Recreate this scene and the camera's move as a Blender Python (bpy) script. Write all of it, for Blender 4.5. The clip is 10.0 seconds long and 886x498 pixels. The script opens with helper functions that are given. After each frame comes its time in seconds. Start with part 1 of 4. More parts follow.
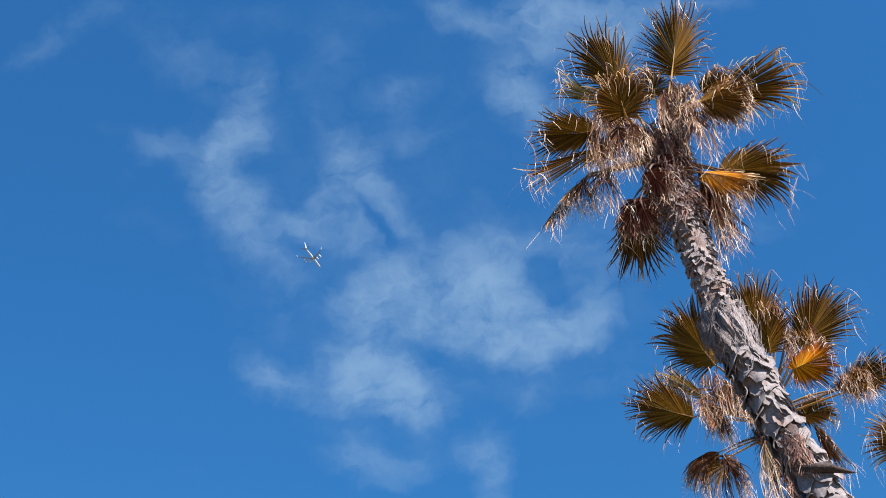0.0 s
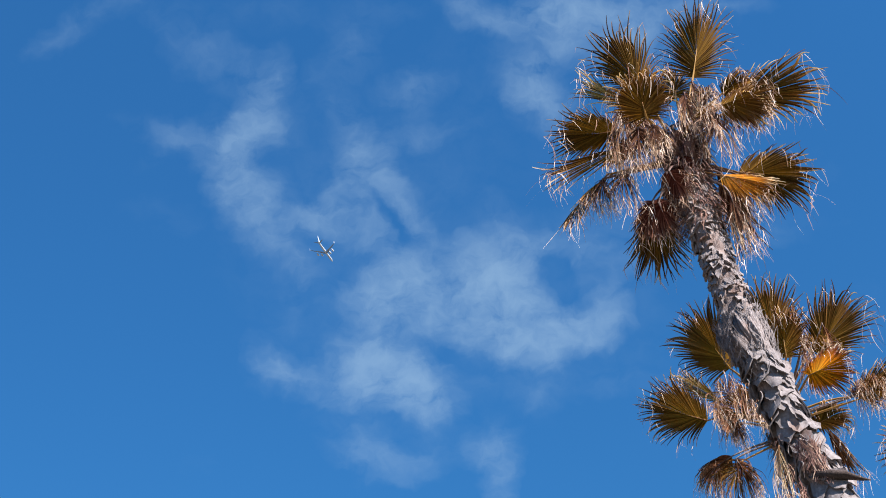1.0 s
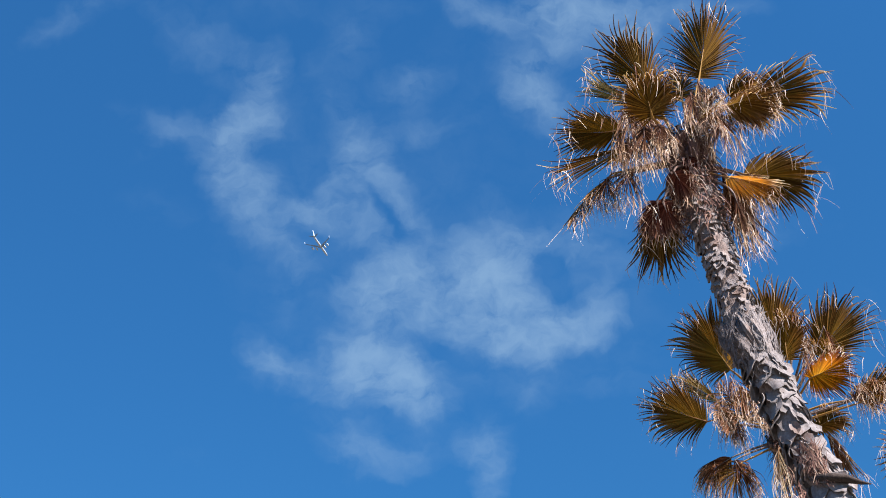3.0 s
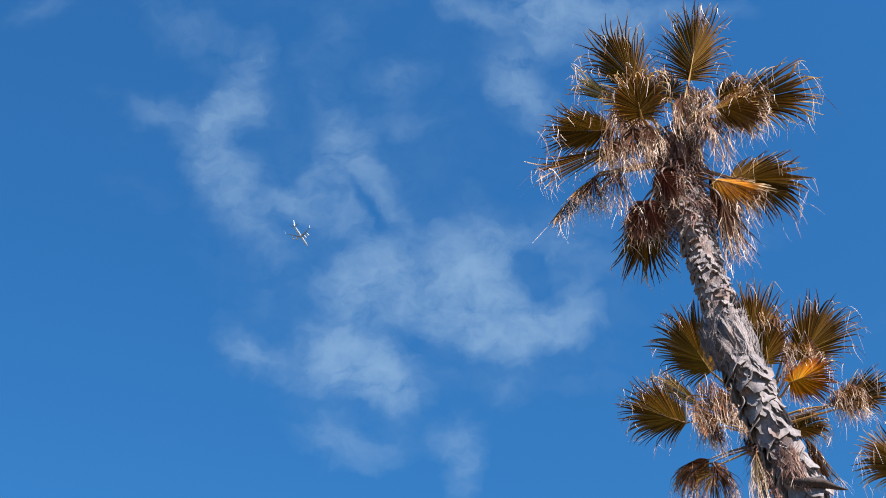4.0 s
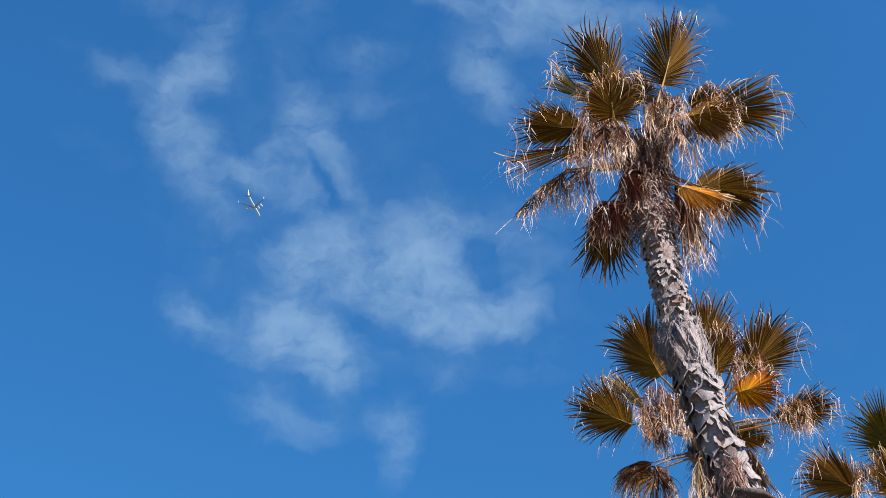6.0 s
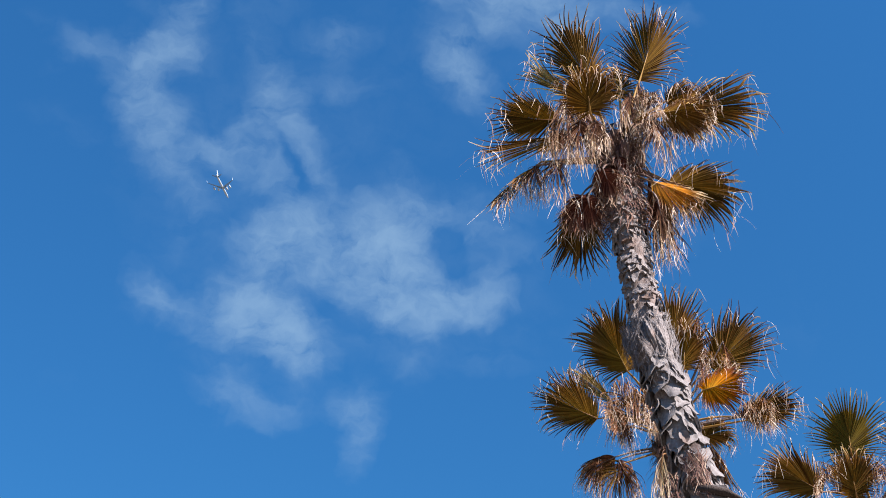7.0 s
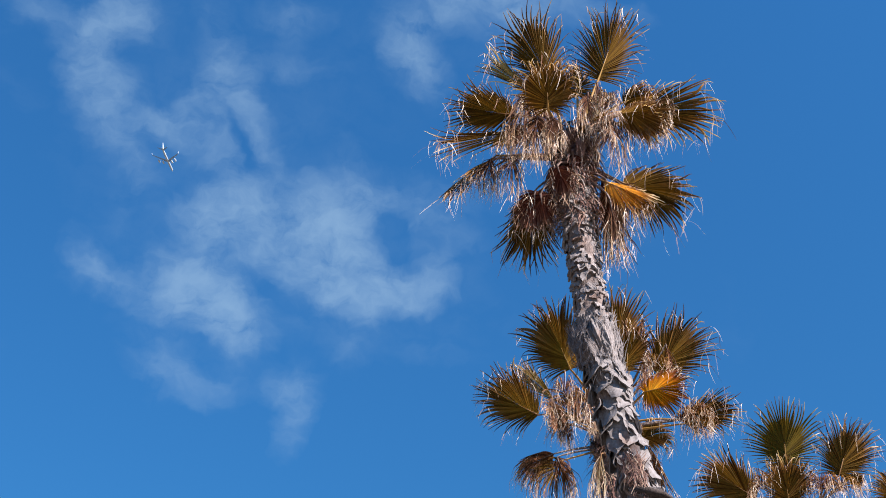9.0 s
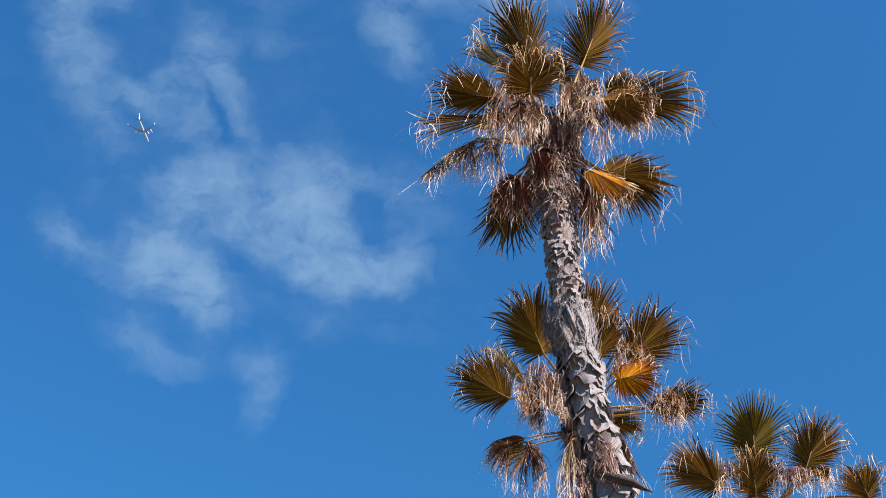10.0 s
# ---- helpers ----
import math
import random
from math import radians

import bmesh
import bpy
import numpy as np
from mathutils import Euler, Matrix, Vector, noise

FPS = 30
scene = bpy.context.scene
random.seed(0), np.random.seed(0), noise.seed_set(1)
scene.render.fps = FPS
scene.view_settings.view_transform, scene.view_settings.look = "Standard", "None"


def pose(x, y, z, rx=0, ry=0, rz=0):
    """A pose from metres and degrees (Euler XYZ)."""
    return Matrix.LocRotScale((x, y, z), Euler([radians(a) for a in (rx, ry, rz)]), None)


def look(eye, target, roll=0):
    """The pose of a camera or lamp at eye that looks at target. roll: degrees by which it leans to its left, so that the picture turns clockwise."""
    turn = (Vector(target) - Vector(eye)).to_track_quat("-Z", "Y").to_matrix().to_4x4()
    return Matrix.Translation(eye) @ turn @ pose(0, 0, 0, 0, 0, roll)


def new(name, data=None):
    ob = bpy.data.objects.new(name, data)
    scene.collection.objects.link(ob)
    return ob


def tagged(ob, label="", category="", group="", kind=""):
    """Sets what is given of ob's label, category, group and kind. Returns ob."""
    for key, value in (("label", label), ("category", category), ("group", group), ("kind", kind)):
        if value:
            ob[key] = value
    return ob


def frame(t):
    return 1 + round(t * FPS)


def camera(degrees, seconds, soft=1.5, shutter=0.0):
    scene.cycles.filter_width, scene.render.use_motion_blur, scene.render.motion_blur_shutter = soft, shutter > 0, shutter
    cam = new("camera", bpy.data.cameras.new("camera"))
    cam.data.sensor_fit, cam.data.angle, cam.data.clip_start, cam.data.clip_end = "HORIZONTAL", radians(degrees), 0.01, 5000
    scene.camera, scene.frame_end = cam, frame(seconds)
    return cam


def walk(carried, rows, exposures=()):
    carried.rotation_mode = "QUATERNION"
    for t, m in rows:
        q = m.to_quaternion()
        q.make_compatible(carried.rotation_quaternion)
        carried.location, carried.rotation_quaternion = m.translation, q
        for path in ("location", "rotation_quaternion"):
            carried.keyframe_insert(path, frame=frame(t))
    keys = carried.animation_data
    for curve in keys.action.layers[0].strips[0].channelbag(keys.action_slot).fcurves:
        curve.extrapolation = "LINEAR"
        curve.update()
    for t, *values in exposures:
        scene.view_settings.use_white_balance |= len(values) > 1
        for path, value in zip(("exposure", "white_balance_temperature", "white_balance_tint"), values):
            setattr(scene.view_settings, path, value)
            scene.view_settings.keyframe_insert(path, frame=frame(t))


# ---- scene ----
cam = camera(40.24, 10.0, soft=1.0)
PATH = [
    (0.0, 0.2656, -0.0267, 1.5006, 127.864, 6.423, 11.998),
    (0.5, 0.2487, -0.0298, 1.4935, 127.816, 5.857, 11.999),
    (1.0, 0.2320, -0.0370, 1.5081, 127.673, 5.064, 11.701),
    (1.5, 0.2141, -0.0459, 1.5074, 127.765, 4.578, 11.350),
    (2.0, 0.1992, -0.0356, 1.5145, 127.777, 4.459, 11.174),
    (3.5, 0.1471, -0.0356, 1.5241, 127.188, 4.079, 10.201),
    (4.0, 0.1275, -0.0283, 1.5334, 127.024, 3.512, 9.021),
    (4.5, 0.1146, -0.0287, 1.5510, 126.846, 2.826, 7.736),
    (5.0, 0.0964, -0.0220, 1.5596, 126.759, 2.225, 6.730),
    (5.5, 0.0749, -0.0251, 1.5604, 126.427, 1.603, 5.604),
    (7.0, 0.0209, -0.0091, 1.5795, 125.469, 0.468, 2.063),
    (7.5, 0.0122, 0.0086, 1.6008, 125.196, 0.140, 0.923),
    (8.0, 0.0000, -0.0000, 1.6000, 125.000, 0.000, 0.000),
    (8.5, -0.0096, 0.0096, 1.6100, 124.884, -0.223, -0.919),
    (9.0, -0.0297, 0.0178, 1.6237, 124.867, -0.524, -1.909),
    (9.5, -0.0434, 0.0233, 1.6278, 124.611, -0.997, -2.875),
    (10.0, -0.0553, 0.0274, 1.6336, 124.008, -1.423, -4.001),
]

walk(cam, [(t, pose(x, y, z, a, b, c)) for t, x, y, z, a, b, c in PATH], exposures=[(0.0, 1.36, 6500, 16)])

# ---- world and sun ----
SUN = Vector((0.63, -0.53, 0.55)).normalized()
world = bpy.data.worlds.new("daylight")
scene.world = world
world.use_nodes = True
wn, wl = world.node_tree.nodes, world.node_tree.links
wn.clear()


def wnode(kind, **values):
    n = wn.new(kind)
    for key, value in values.items():
        n.inputs[int(key[1:])].default_value = value
    return n


def wmath(op, a, b=None, c=None, clamp=False):
    n = wn.new("ShaderNodeMath")
    n.operation, n.use_clamp = op, clamp
    for i, v in enumerate((a, b, c)):
        if v is None:
            continue
        if isinstance(v, (int, float)):
            n.inputs[i].default_value = v
        else:
            wl.new(v, n.inputs[i])
    return n.outputs[0]


def wdot(a, vec):
    n = wn.new("ShaderNodeVectorMath")
    n.operation = "DOT_PRODUCT"
    wl.new(a, n.inputs[0])
    n.inputs[1].default_value = vec
    return n.outputs["Value"]


sky = wn.new("ShaderNodeTexSky")
sky.sky_type, sky.sun_disc = "NISHITA", False
sky.sun_elevation, sky.sun_rotation = math.asin(SUN.z), math.atan2(SUN.x, SUN.y)
sky.altitude, sky.air_density, sky.dust_density, sky.ozone_density = 300, 1.0, 0.2, 4.0
way = wn.new("ShaderNodeTexCoord").outputs["Generated"]
# a flat map of the sky in which the clouds are laid out: u to the east, v upwards, in tangents
ahead = wmath("MAXIMUM", wdot(way, (-0.0619, 0.7990, 0.5981)), 0.05)
u = wmath("DIVIDE", wdot(way, (0.9929, 0.1102, -0.0445)), ahead)
v = wmath("DIVIDE", wdot(way, (0.1015, -0.5911, 0.8002)), ahead)
flat = wn.new("ShaderNodeCombineXYZ")
wl.new(u, flat.inputs[0]), wl.new(v, flat.inputs[1])
def wnoise(vec, scale, detail, rough):
    n = wn.new("ShaderNodeTexNoise")
    n.inputs["Scale"].default_value, n.inputs["Detail"].default_value, n.inputs["Roughness"].default_value = scale, detail, rough
    wl.new(vec, n.inputs["Vector"])
    return n


def wbend(vec, scale, reach, detail):
    """The map pushed about by noise, so that the edges of the clouds fray."""
    warp = wnoise(vec, scale, detail, 0.55)
    shift = wn.new("ShaderNodeVectorMath")
    shift.operation = "MULTIPLY_ADD"
    wl.new(warp.outputs["Color"], shift.inputs[0])
    shift.inputs[1].default_value, shift.inputs[2].default_value = (reach, reach, 0), (-reach / 2, -reach / 2, 0)
    out = wn.new("ShaderNodeVectorMath")
    out.operation = "ADD"
    wl.new(vec, out.inputs[0]), wl.new(shift.outputs[0], out.inputs[1])
    return out


bent = wbend(wbend(flat.outputs[0], 22.0, 0.035, 3.0).outputs[0], 70.0, 0.014, 5.0)
total = [None]


def wisp(u0, v0, long, wide, turn, weight):
    """One soft bank of thin cloud: its middle, half length and half width in tangents, its turn in degrees."""
    n = wn.new("ShaderNodeTexGradient")
    n.gradient_type = "SPHERICAL"
    m = n.texture_mapping
    m.vector_type, m.translation, m.rotation, m.scale = "TEXTURE", (u0, v0, 0), (0, 0, radians(turn)), (2.3 * long, 2.3 * wide, 1)
    wl.new(bent.outputs[0], n.inputs[0])
    here = n.outputs["Fac"]
    total[0] = wmath("MULTIPLY", here, weight) if total[0] is None else wmath("MULTIPLY_ADD", here, weight, total[0])


wisp(-0.2256, 0.1874, 0.0236, 0.0115, -27, 0.30)
wisp(-0.1889, 0.1735, 0.0136, 0.0084, -46, 0.42)
wisp(-0.1718, 0.1691, 0.0145, 0.0068, 94, 0.42)
wisp(-0.1853, 0.1422, 0.0156, 0.0104, 109, 0.40)
wisp(-0.1869, 0.1281, 0.0167, 0.0073, -17, 0.45)
wisp(-0.2142, 0.1185, 0.0198, 0.0125, 13, 0.62)
wisp(-0.2520, 0.1230, 0.0220, 0.0068, -2, 0.28)
wisp(-0.2772, 0.1340, 0.0263, 0.0074, -17, 0.16)
wisp(-0.2162, 0.1007, 0.0176, 0.0125, 84, 0.48)
wisp(-0.2115, 0.0788, 0.0166, 0.0155, 63, 0.52)
wisp(-0.2018, 0.0587, 0.0208, 0.0125, -56, 0.52)
wisp(-0.1864, 0.0688, 0.0177, 0.0104, -56, 0.30)
wisp(-0.1898, 0.0384, 0.0187, 0.0104, -61, 0.36)
wisp(-0.1706, 0.0187, 0.0187, 0.0073, -56, 0.34)
wisp(-0.1629, 0.0022, 0.0155, 0.0052, -66, 0.18)
wisp(-0.1117, 0.1193, 0.0207, 0.0073, -76, 0.22)
wisp(-0.1013, 0.0944, 0.0207, 0.0114, -61, 0.40)
wisp(-0.1152, 0.0889, 0.0155, 0.0083, -86, 0.24)
wisp(-0.0908, 0.0743, 0.0228, 0.0078, -61, 0.44)
wisp(-0.0765, 0.0537, 0.0207, 0.0067, -56, 0.36)
wisp(-0.0621, 0.0356, 0.0155, 0.0052, -46, 0.26)
wisp(-0.1084, 0.0645, 0.0186, 0.0072, -56, 0.40)
wisp(-0.1384, 0.0514, 0.0207, 0.0104, 8, 0.52)
wisp(-0.1530, 0.0484, 0.0114, 0.0073, -7, 0.36)
wisp(-0.1210, 0.0376, 0.0207, 0.0083, -21, 0.34)
wisp(-0.0986, 0.0256, 0.0258, 0.0062, -41, 0.24)
wisp(-0.0813, 0.0118, 0.0207, 0.0062, -26, 0.26)
wisp(-0.1287, 0.0739, 0.0155, 0.0052, 33, 0.20)
wisp(-0.1286, 0.1378, 0.0228, 0.0073, -66, 0.14)
wisp(-0.0609, 0.1497, 0.0175, 0.0083, 8, 0.36)
wisp(-0.0548, 0.1409, 0.0155, 0.0072, 84, 0.20)
wisp(-0.0565, 0.1057, 0.0227, 0.0062, 3, 0.20)
wisp(-0.1145, 0.1788, 0.0176, 0.0104, 13, 0.22)
wisp(-0.1080, 0.1946, 0.0125, 0.0093, -7, 0.16)
wisp(-0.3237, 0.2350, 0.0366, 0.0094, 28, 0.26)
wisp(-0.3592, 0.2202, 0.0262, 0.0073, 28, 0.14)
wisp(-0.2651, 0.2207, 0.0316, 0.0074, -37, 0.16)
wisp(-0.2296, 0.2164, 0.0210, 0.0063, -37, 0.14)
wisp(-0.1578, 0.2173, 0.0469, 0.0083, -12, 0.12)
wisp(-0.0910, 0.2186, 0.0207, 0.0083, -7, 0.16)
wisp(-0.0832, -0.0054, 0.0206, 0.0114, 18, 0.62)
wisp(-0.1060, -0.0184, 0.0186, 0.0134, 23, 0.62)
wisp(-0.0860, -0.0300, 0.0258, 0.0155, -16, 0.66)
wisp(-0.0614, -0.0210, 0.0206, 0.0155, -6, 0.46)
wisp(-0.0742, -0.0502, 0.0206, 0.0103, -21, 0.46)
wisp(-0.1107, -0.0391, 0.0134, 0.0114, -6, 0.34)
wisp(-0.0366, -0.0097, 0.0206, 0.0123, 4, 0.36)
wisp(-0.0346, -0.0335, 0.0236, 0.0144, -16, 0.40)
wisp(-0.0074, -0.0013, 0.0195, 0.0144, -6, 0.78)
wisp(-0.0072, -0.0201, 0.0226, 0.0154, -6, 0.80)
wisp(-0.0101, -0.0456, 0.0226, 0.0174, -6, 0.74)
wisp(-0.0102, -0.0667, 0.0205, 0.0113, -16, 0.60)
wisp(-0.0019, -0.0770, 0.0103, 0.0082, -6, 0.40)
wisp(0.0168, -0.0158, 0.0174, 0.0154, 83, 0.48)
wisp(0.0159, -0.0438, 0.0205, 0.0174, -6, 0.54)
wisp(0.0156, -0.0672, 0.0205, 0.0102, 4, 0.56)
wisp(0.0449, 0.0045, 0.0205, 0.0082, -12, 0.50)
wisp(0.0043, 0.0185, 0.0134, 0.0113, 64, 0.34)
wisp(-0.0060, 0.0315, 0.0134, 0.0072, 83, 0.22)
wisp(0.0200, 0.0120, 0.0154, 0.0072, -7, 0.40)
wisp(0.0324, -0.0433, 0.0123, 0.0113, -6, 0.28)
wisp(0.0498, -0.0547, 0.0184, 0.0082, -16, 0.46)
wisp(0.0672, -0.0051, 0.0123, 0.0092, 103, 0.36)
wisp(0.0657, -0.0260, 0.0154, 0.0061, 83, 0.30)
wisp(0.0814, -0.0521, 0.0133, 0.0123, 83, 0.72)
wisp(0.0580, -0.0649, 0.0225, 0.0092, 4, 0.66)
wisp(0.0356, -0.0765, 0.0174, 0.0102, 24, 0.66)
wisp(0.0661, -0.0752, 0.0133, 0.0061, 14, 0.46)
wisp(0.0320, -0.0878, 0.0102, 0.0051, -6, 0.36)
wisp(0.0910, -0.0008, 0.0224, 0.0112, -27, 0.22)
wisp(0.0952, -0.0247, 0.0173, 0.0132, -6, 0.18)
wisp(0.0506, -0.0187, 0.0174, 0.0164, 54, -0.65)
wisp(-0.1079, -0.0559, 0.0155, 0.0041, -6, -0.25)
wisp(-0.0527, -0.0690, 0.0185, 0.0123, -6, -0.30)
wisp(-0.0893, 0.0458, 0.0238, 0.0036, -56, -0.35)
wisp(-0.0479, 0.0151, 0.0258, 0.0072, -12, 0.22)
wisp(-0.0424, -0.0608, 0.0154, 0.0113, -6, 0.16)
wisp(0.1057, 0.0257, 0.0153, 0.0102, -7, 0.16)
wisp(0.0585, 0.0217, 0.0256, 0.0072, -7, 0.18)
wisp(-0.1206, -0.0639, 0.0186, 0.0093, 14, 0.52)
wisp(-0.1056, -0.0773, 0.0258, 0.0134, -21, 0.72)
wisp(-0.0887, -0.0956, 0.0257, 0.0154, -36, 0.80)
wisp(-0.1170, -0.0949, 0.0258, 0.0124, -16, 0.70)
wisp(-0.1404, -0.0923, 0.0135, 0.0114, -6, 0.46)
wisp(-0.0740, -0.1113, 0.0164, 0.0144, -46, 0.66)
wisp(-0.0952, -0.1114, 0.0237, 0.0072, -16, 0.46)
wisp(-0.0659, -0.1230, 0.0092, 0.0082, -36, 0.44)
wisp(-0.1947, -0.0684, 0.0155, 0.0083, -41, 0.46)
wisp(-0.1854, -0.0789, 0.0135, 0.0083, -26, 0.40)
wisp(-0.1655, -0.0839, 0.0135, 0.0073, 24, 0.30)
wisp(-0.2026, -0.0760, 0.0104, 0.0104, -6, 0.18)
wisp(-0.1319, -0.1427, 0.0186, 0.0144, -21, 0.38)
wisp(-0.1218, -0.1579, 0.0207, 0.0134, -6, 0.36)
wisp(-0.0839, -0.1572, 0.0227, 0.0113, 9, 0.24)
wisp(-0.0806, -0.1693, 0.0175, 0.0082, -6, 0.20)
wisp(-0.0193, -0.1548, 0.0133, 0.0133, 4, 0.50)
wisp(-0.0186, -0.1736, 0.0205, 0.0102, 83, 0.46)
wisp(-0.0175, -0.1924, 0.0133, 0.0082, 73, 0.30)
wisp(-0.0352, -0.1625, 0.0113, 0.0072, -6, 0.24)
wisp(0.0246, -0.1113, 0.0174, 0.0102, -6, 0.22)
wisp(0.0166, -0.1198, 0.0092, 0.0082, -6, 0.16)
wisp(0.0856, -0.1087, 0.0173, 0.0061, -6, 0.20)
wisp(-0.1804, -0.0265, 0.0310, 0.0103, 84, 0.10)
wisp(-0.2853, 0.0612, 0.0210, 0.0094, -7, 0.10)
wisp(-0.0075, 0.2038, 0.0155, 0.0093, -27, 0.36)
wisp(0.0102, 0.1945, 0.0227, 0.0093, -27, 0.40)
wisp(0.0386, 0.1958, 0.0174, 0.0102, 13, 0.46)
wisp(0.0623, 0.1976, 0.0206, 0.0134, -47, 0.74)
wisp(0.0766, 0.1794, 0.0154, 0.0134, -47, 0.62)
wisp(0.0906, 0.1989, 0.0256, 0.0102, -7, 0.56)
wisp(0.1126, 0.1868, 0.0225, 0.0123, -27, 0.52)
wisp(0.1291, 0.1683, 0.0174, 0.0113, -37, 0.40)
wisp(0.0354, 0.1467, 0.0175, 0.0124, -37, 0.50)
wisp(0.0451, 0.1290, 0.0206, 0.0134, -47, 0.56)
wisp(0.0576, 0.1158, 0.0134, 0.0092, -47, 0.46)
wisp(0.0511, 0.1613, 0.0134, 0.0103, 83, 0.36)
wisp(0.0291, 0.1333, 0.0134, 0.0082, 83, 0.26)
wisp(0.1407, 0.1881, 0.0306, 0.0092, -7, 0.50)
wisp(0.1691, 0.1917, 0.0305, 0.0081, -7, 0.40)
wisp(0.2104, 0.1876, 0.0203, 0.0061, -7, 0.24)
wisp(0.2259, 0.0015, 0.0182, 0.0081, 4, 0.20)
wisp(0.2158, -0.0057, 0.0101, 0.0061, -7, 0.12)
wisp(-0.1955, 0.0935, 0.1039, 0.0623, 104, 0.09)
wisp(-0.0996, 0.0588, 0.0621, 0.0621, -7, 0.16)
wisp(-0.0113, -0.0361, 0.1129, 0.0667, -6, 0.12)
wisp(0.0635, 0.1669, 0.0871, 0.0563, -7, 0.14)
wisp(-0.0931, -0.0928, 0.0774, 0.0361, -6, 0.10)
wisp(-0.1971, 0.1242, 0.0251, 0.0120, 31, 0.26)
wisp(-0.2606, 0.1263, 0.0300, 0.0060, 36, 0.14)
wisp(-0.2073, 0.1368, 0.0302, 0.0070, 41, 0.20)
wisp(-0.0601, 0.1070, 0.0152, 0.0061, 6, 0.16)
wisp(0.1134, 0.1728, 0.0155, 0.0104, 6, 0.30)
fine = wnoise(bent.outputs[0], 32.0, 9.0, 0.6)
drawn = wn.new("ShaderNodeMapping")
drawn.inputs["Rotation"].default_value, drawn.inputs["Scale"].default_value = (0, 0, radians(40)), (1.0, 2.6, 1.0)
wl.new(bent.outputs[0], drawn.inputs["Vector"])
strand = wnoise(drawn.outputs[0], 17.0, 8.0, 0.58)
grain = wn.new("ShaderNodeMapRange")
grain.inputs[1].default_value, grain.inputs[2].default_value, grain.inputs[3].default_value, grain.inputs[4].default_value = 0.37, 0.66, 0.2, 1.55
wl.new(wmath("ADD", wmath("MULTIPLY", fine.outputs["Fac"], 0.55), wmath("MULTIPLY", strand.outputs["Fac"], 0.45)), grain.inputs[0])
# scattered thin cloud over the rest of the sky
rest = wn.new("ShaderNodeTexNoise")
rest.inputs["Scale"].default_value, rest.inputs["Detail"].default_value = 2.6, 5.0
wl.new(way, rest.inputs["Vector"])
thin = wmath("MULTIPLY", wmath("SUBTRACT", rest.outputs["Fac"], 0.54, clamp=True), 0.5)
cover = wmath("MULTIPLY", wmath("ADD", wmath("MULTIPLY", wmath("POWER", wmath("MAXIMUM", total[0], 0.0), 1.2), 0.61), thin), grain.outputs[0])
cover = wmath("SUBTRACT", 1.0, wmath("POWER", 0.3, wmath("MAXIMUM", wmath("SUBTRACT", cover, 0.015), 0.0)), clamp=True)
mix = wn.new("ShaderNodeMix")
mix.data_type = "RGBA"
wl.new(wmath("MULTIPLY", cover, 0.65), mix.inputs[0])
tone = wn.new("ShaderNodeMix")
tone.data_type, tone.blend_type = "RGBA", "MULTIPLY"
tone.inputs[0].default_value = 1.0
height = wn.new("ShaderNodeSeparateXYZ")
wl.new(way, height.inputs[0])
even = wn.new("ShaderNodeVectorMath")
even.operation = "SCALE"
wl.new(sky.outputs[0], even.inputs[0])
wl.new(wmath("MULTIPLY_ADD", height.outputs[0], 0.13, wmath("MULTIPLY_ADD", height.outputs[2], 0.95, 0.48)), even.inputs["Scale"])
wl.new(even.outputs[0], tone.inputs[6])
tone.inputs[7].default_value = (0.31, 1.0, 1.33, 1)
wl.new(tone.outputs[2], mix.inputs[6])
mix.inputs[7].default_value = (2.85, 4.5, 5.95, 1)
back = wnode("ShaderNodeBackground", _1=0.0516)
wl.new(mix.outputs[2], back.inputs[0])
wl.new(back.outputs[0], wn.new("ShaderNodeOutputWorld").inputs[0])

sun = new("sun", bpy.data.lights.new("sun", "SUN"))
sun.data.energy, sun.data.angle, sun.data.color = 5.0, radians(0.53), (1.0, 0.92, 0.82)
sun.matrix_world = look((0, 0, 30), Vector((0, 0, 30)) - SUN)

# ---- materials ----
def material(name, rough=0.8):
    m = bpy.data.materials.new(name)
    m.use_nodes = True
    t = m.node_tree
    b = t.nodes["Principled BSDF"]
    b.inputs["Roughness"].default_value = rough
    b.inputs["Specular IOR Level"].default_value = 0.3
    return m, t, b


def noise_node(t, vec, scale, detail=4.0, rough=0.55):
    n = t.nodes.new("ShaderNodeTexNoise")
    n.inputs["Scale"].default_value, n.inputs["Detail"].default_value, n.inputs["Roughness"].default_value = scale, detail, rough
    if vec is not None:
        t.links.new(vec, n.inputs["Vector"])
    return n.outputs["Fac"]


def ramp_node(t, fac, stops):
    n = t.nodes.new("ShaderNodeValToRGB")
    e = n.color_ramp.elements
    while len(e) < len(stops):
        e.new(0.5)
    for el, (p, c) in zip(e, stops):
        el.position, el.color = p, (*c, 1)
    t.links.new(fac, n.inputs[0])
    return n.outputs[0]


def math_node(t, op, a, b=None, c=None):
    n = t.nodes.new("ShaderNodeMath")
    n.operation = op
    for i, v in enumerate((a, b, c)):
        if v is None:
            continue
        if isinstance(v, (int, float)):
            n.inputs[i].default_value = v
        else:
            t.links.new(v, n.inputs[i])
    return n.outputs[0]


def mix_node(t, fac, a, b, blend="MIX"):
    n = t.nodes.new("ShaderNodeMix")
    n.data_type, n.blend_type = "RGBA", blend
    for i, v in ((0, fac), (6, a), (7, b)):
        if isinstance(v, (int, float)):
            n.inputs[i].default_value = v
        elif isinstance(v, tuple):
            n.inputs[i].default_value = (*v, 1)
        else:
            t.links.new(v, n.inputs[i])
    return n.outputs[2]


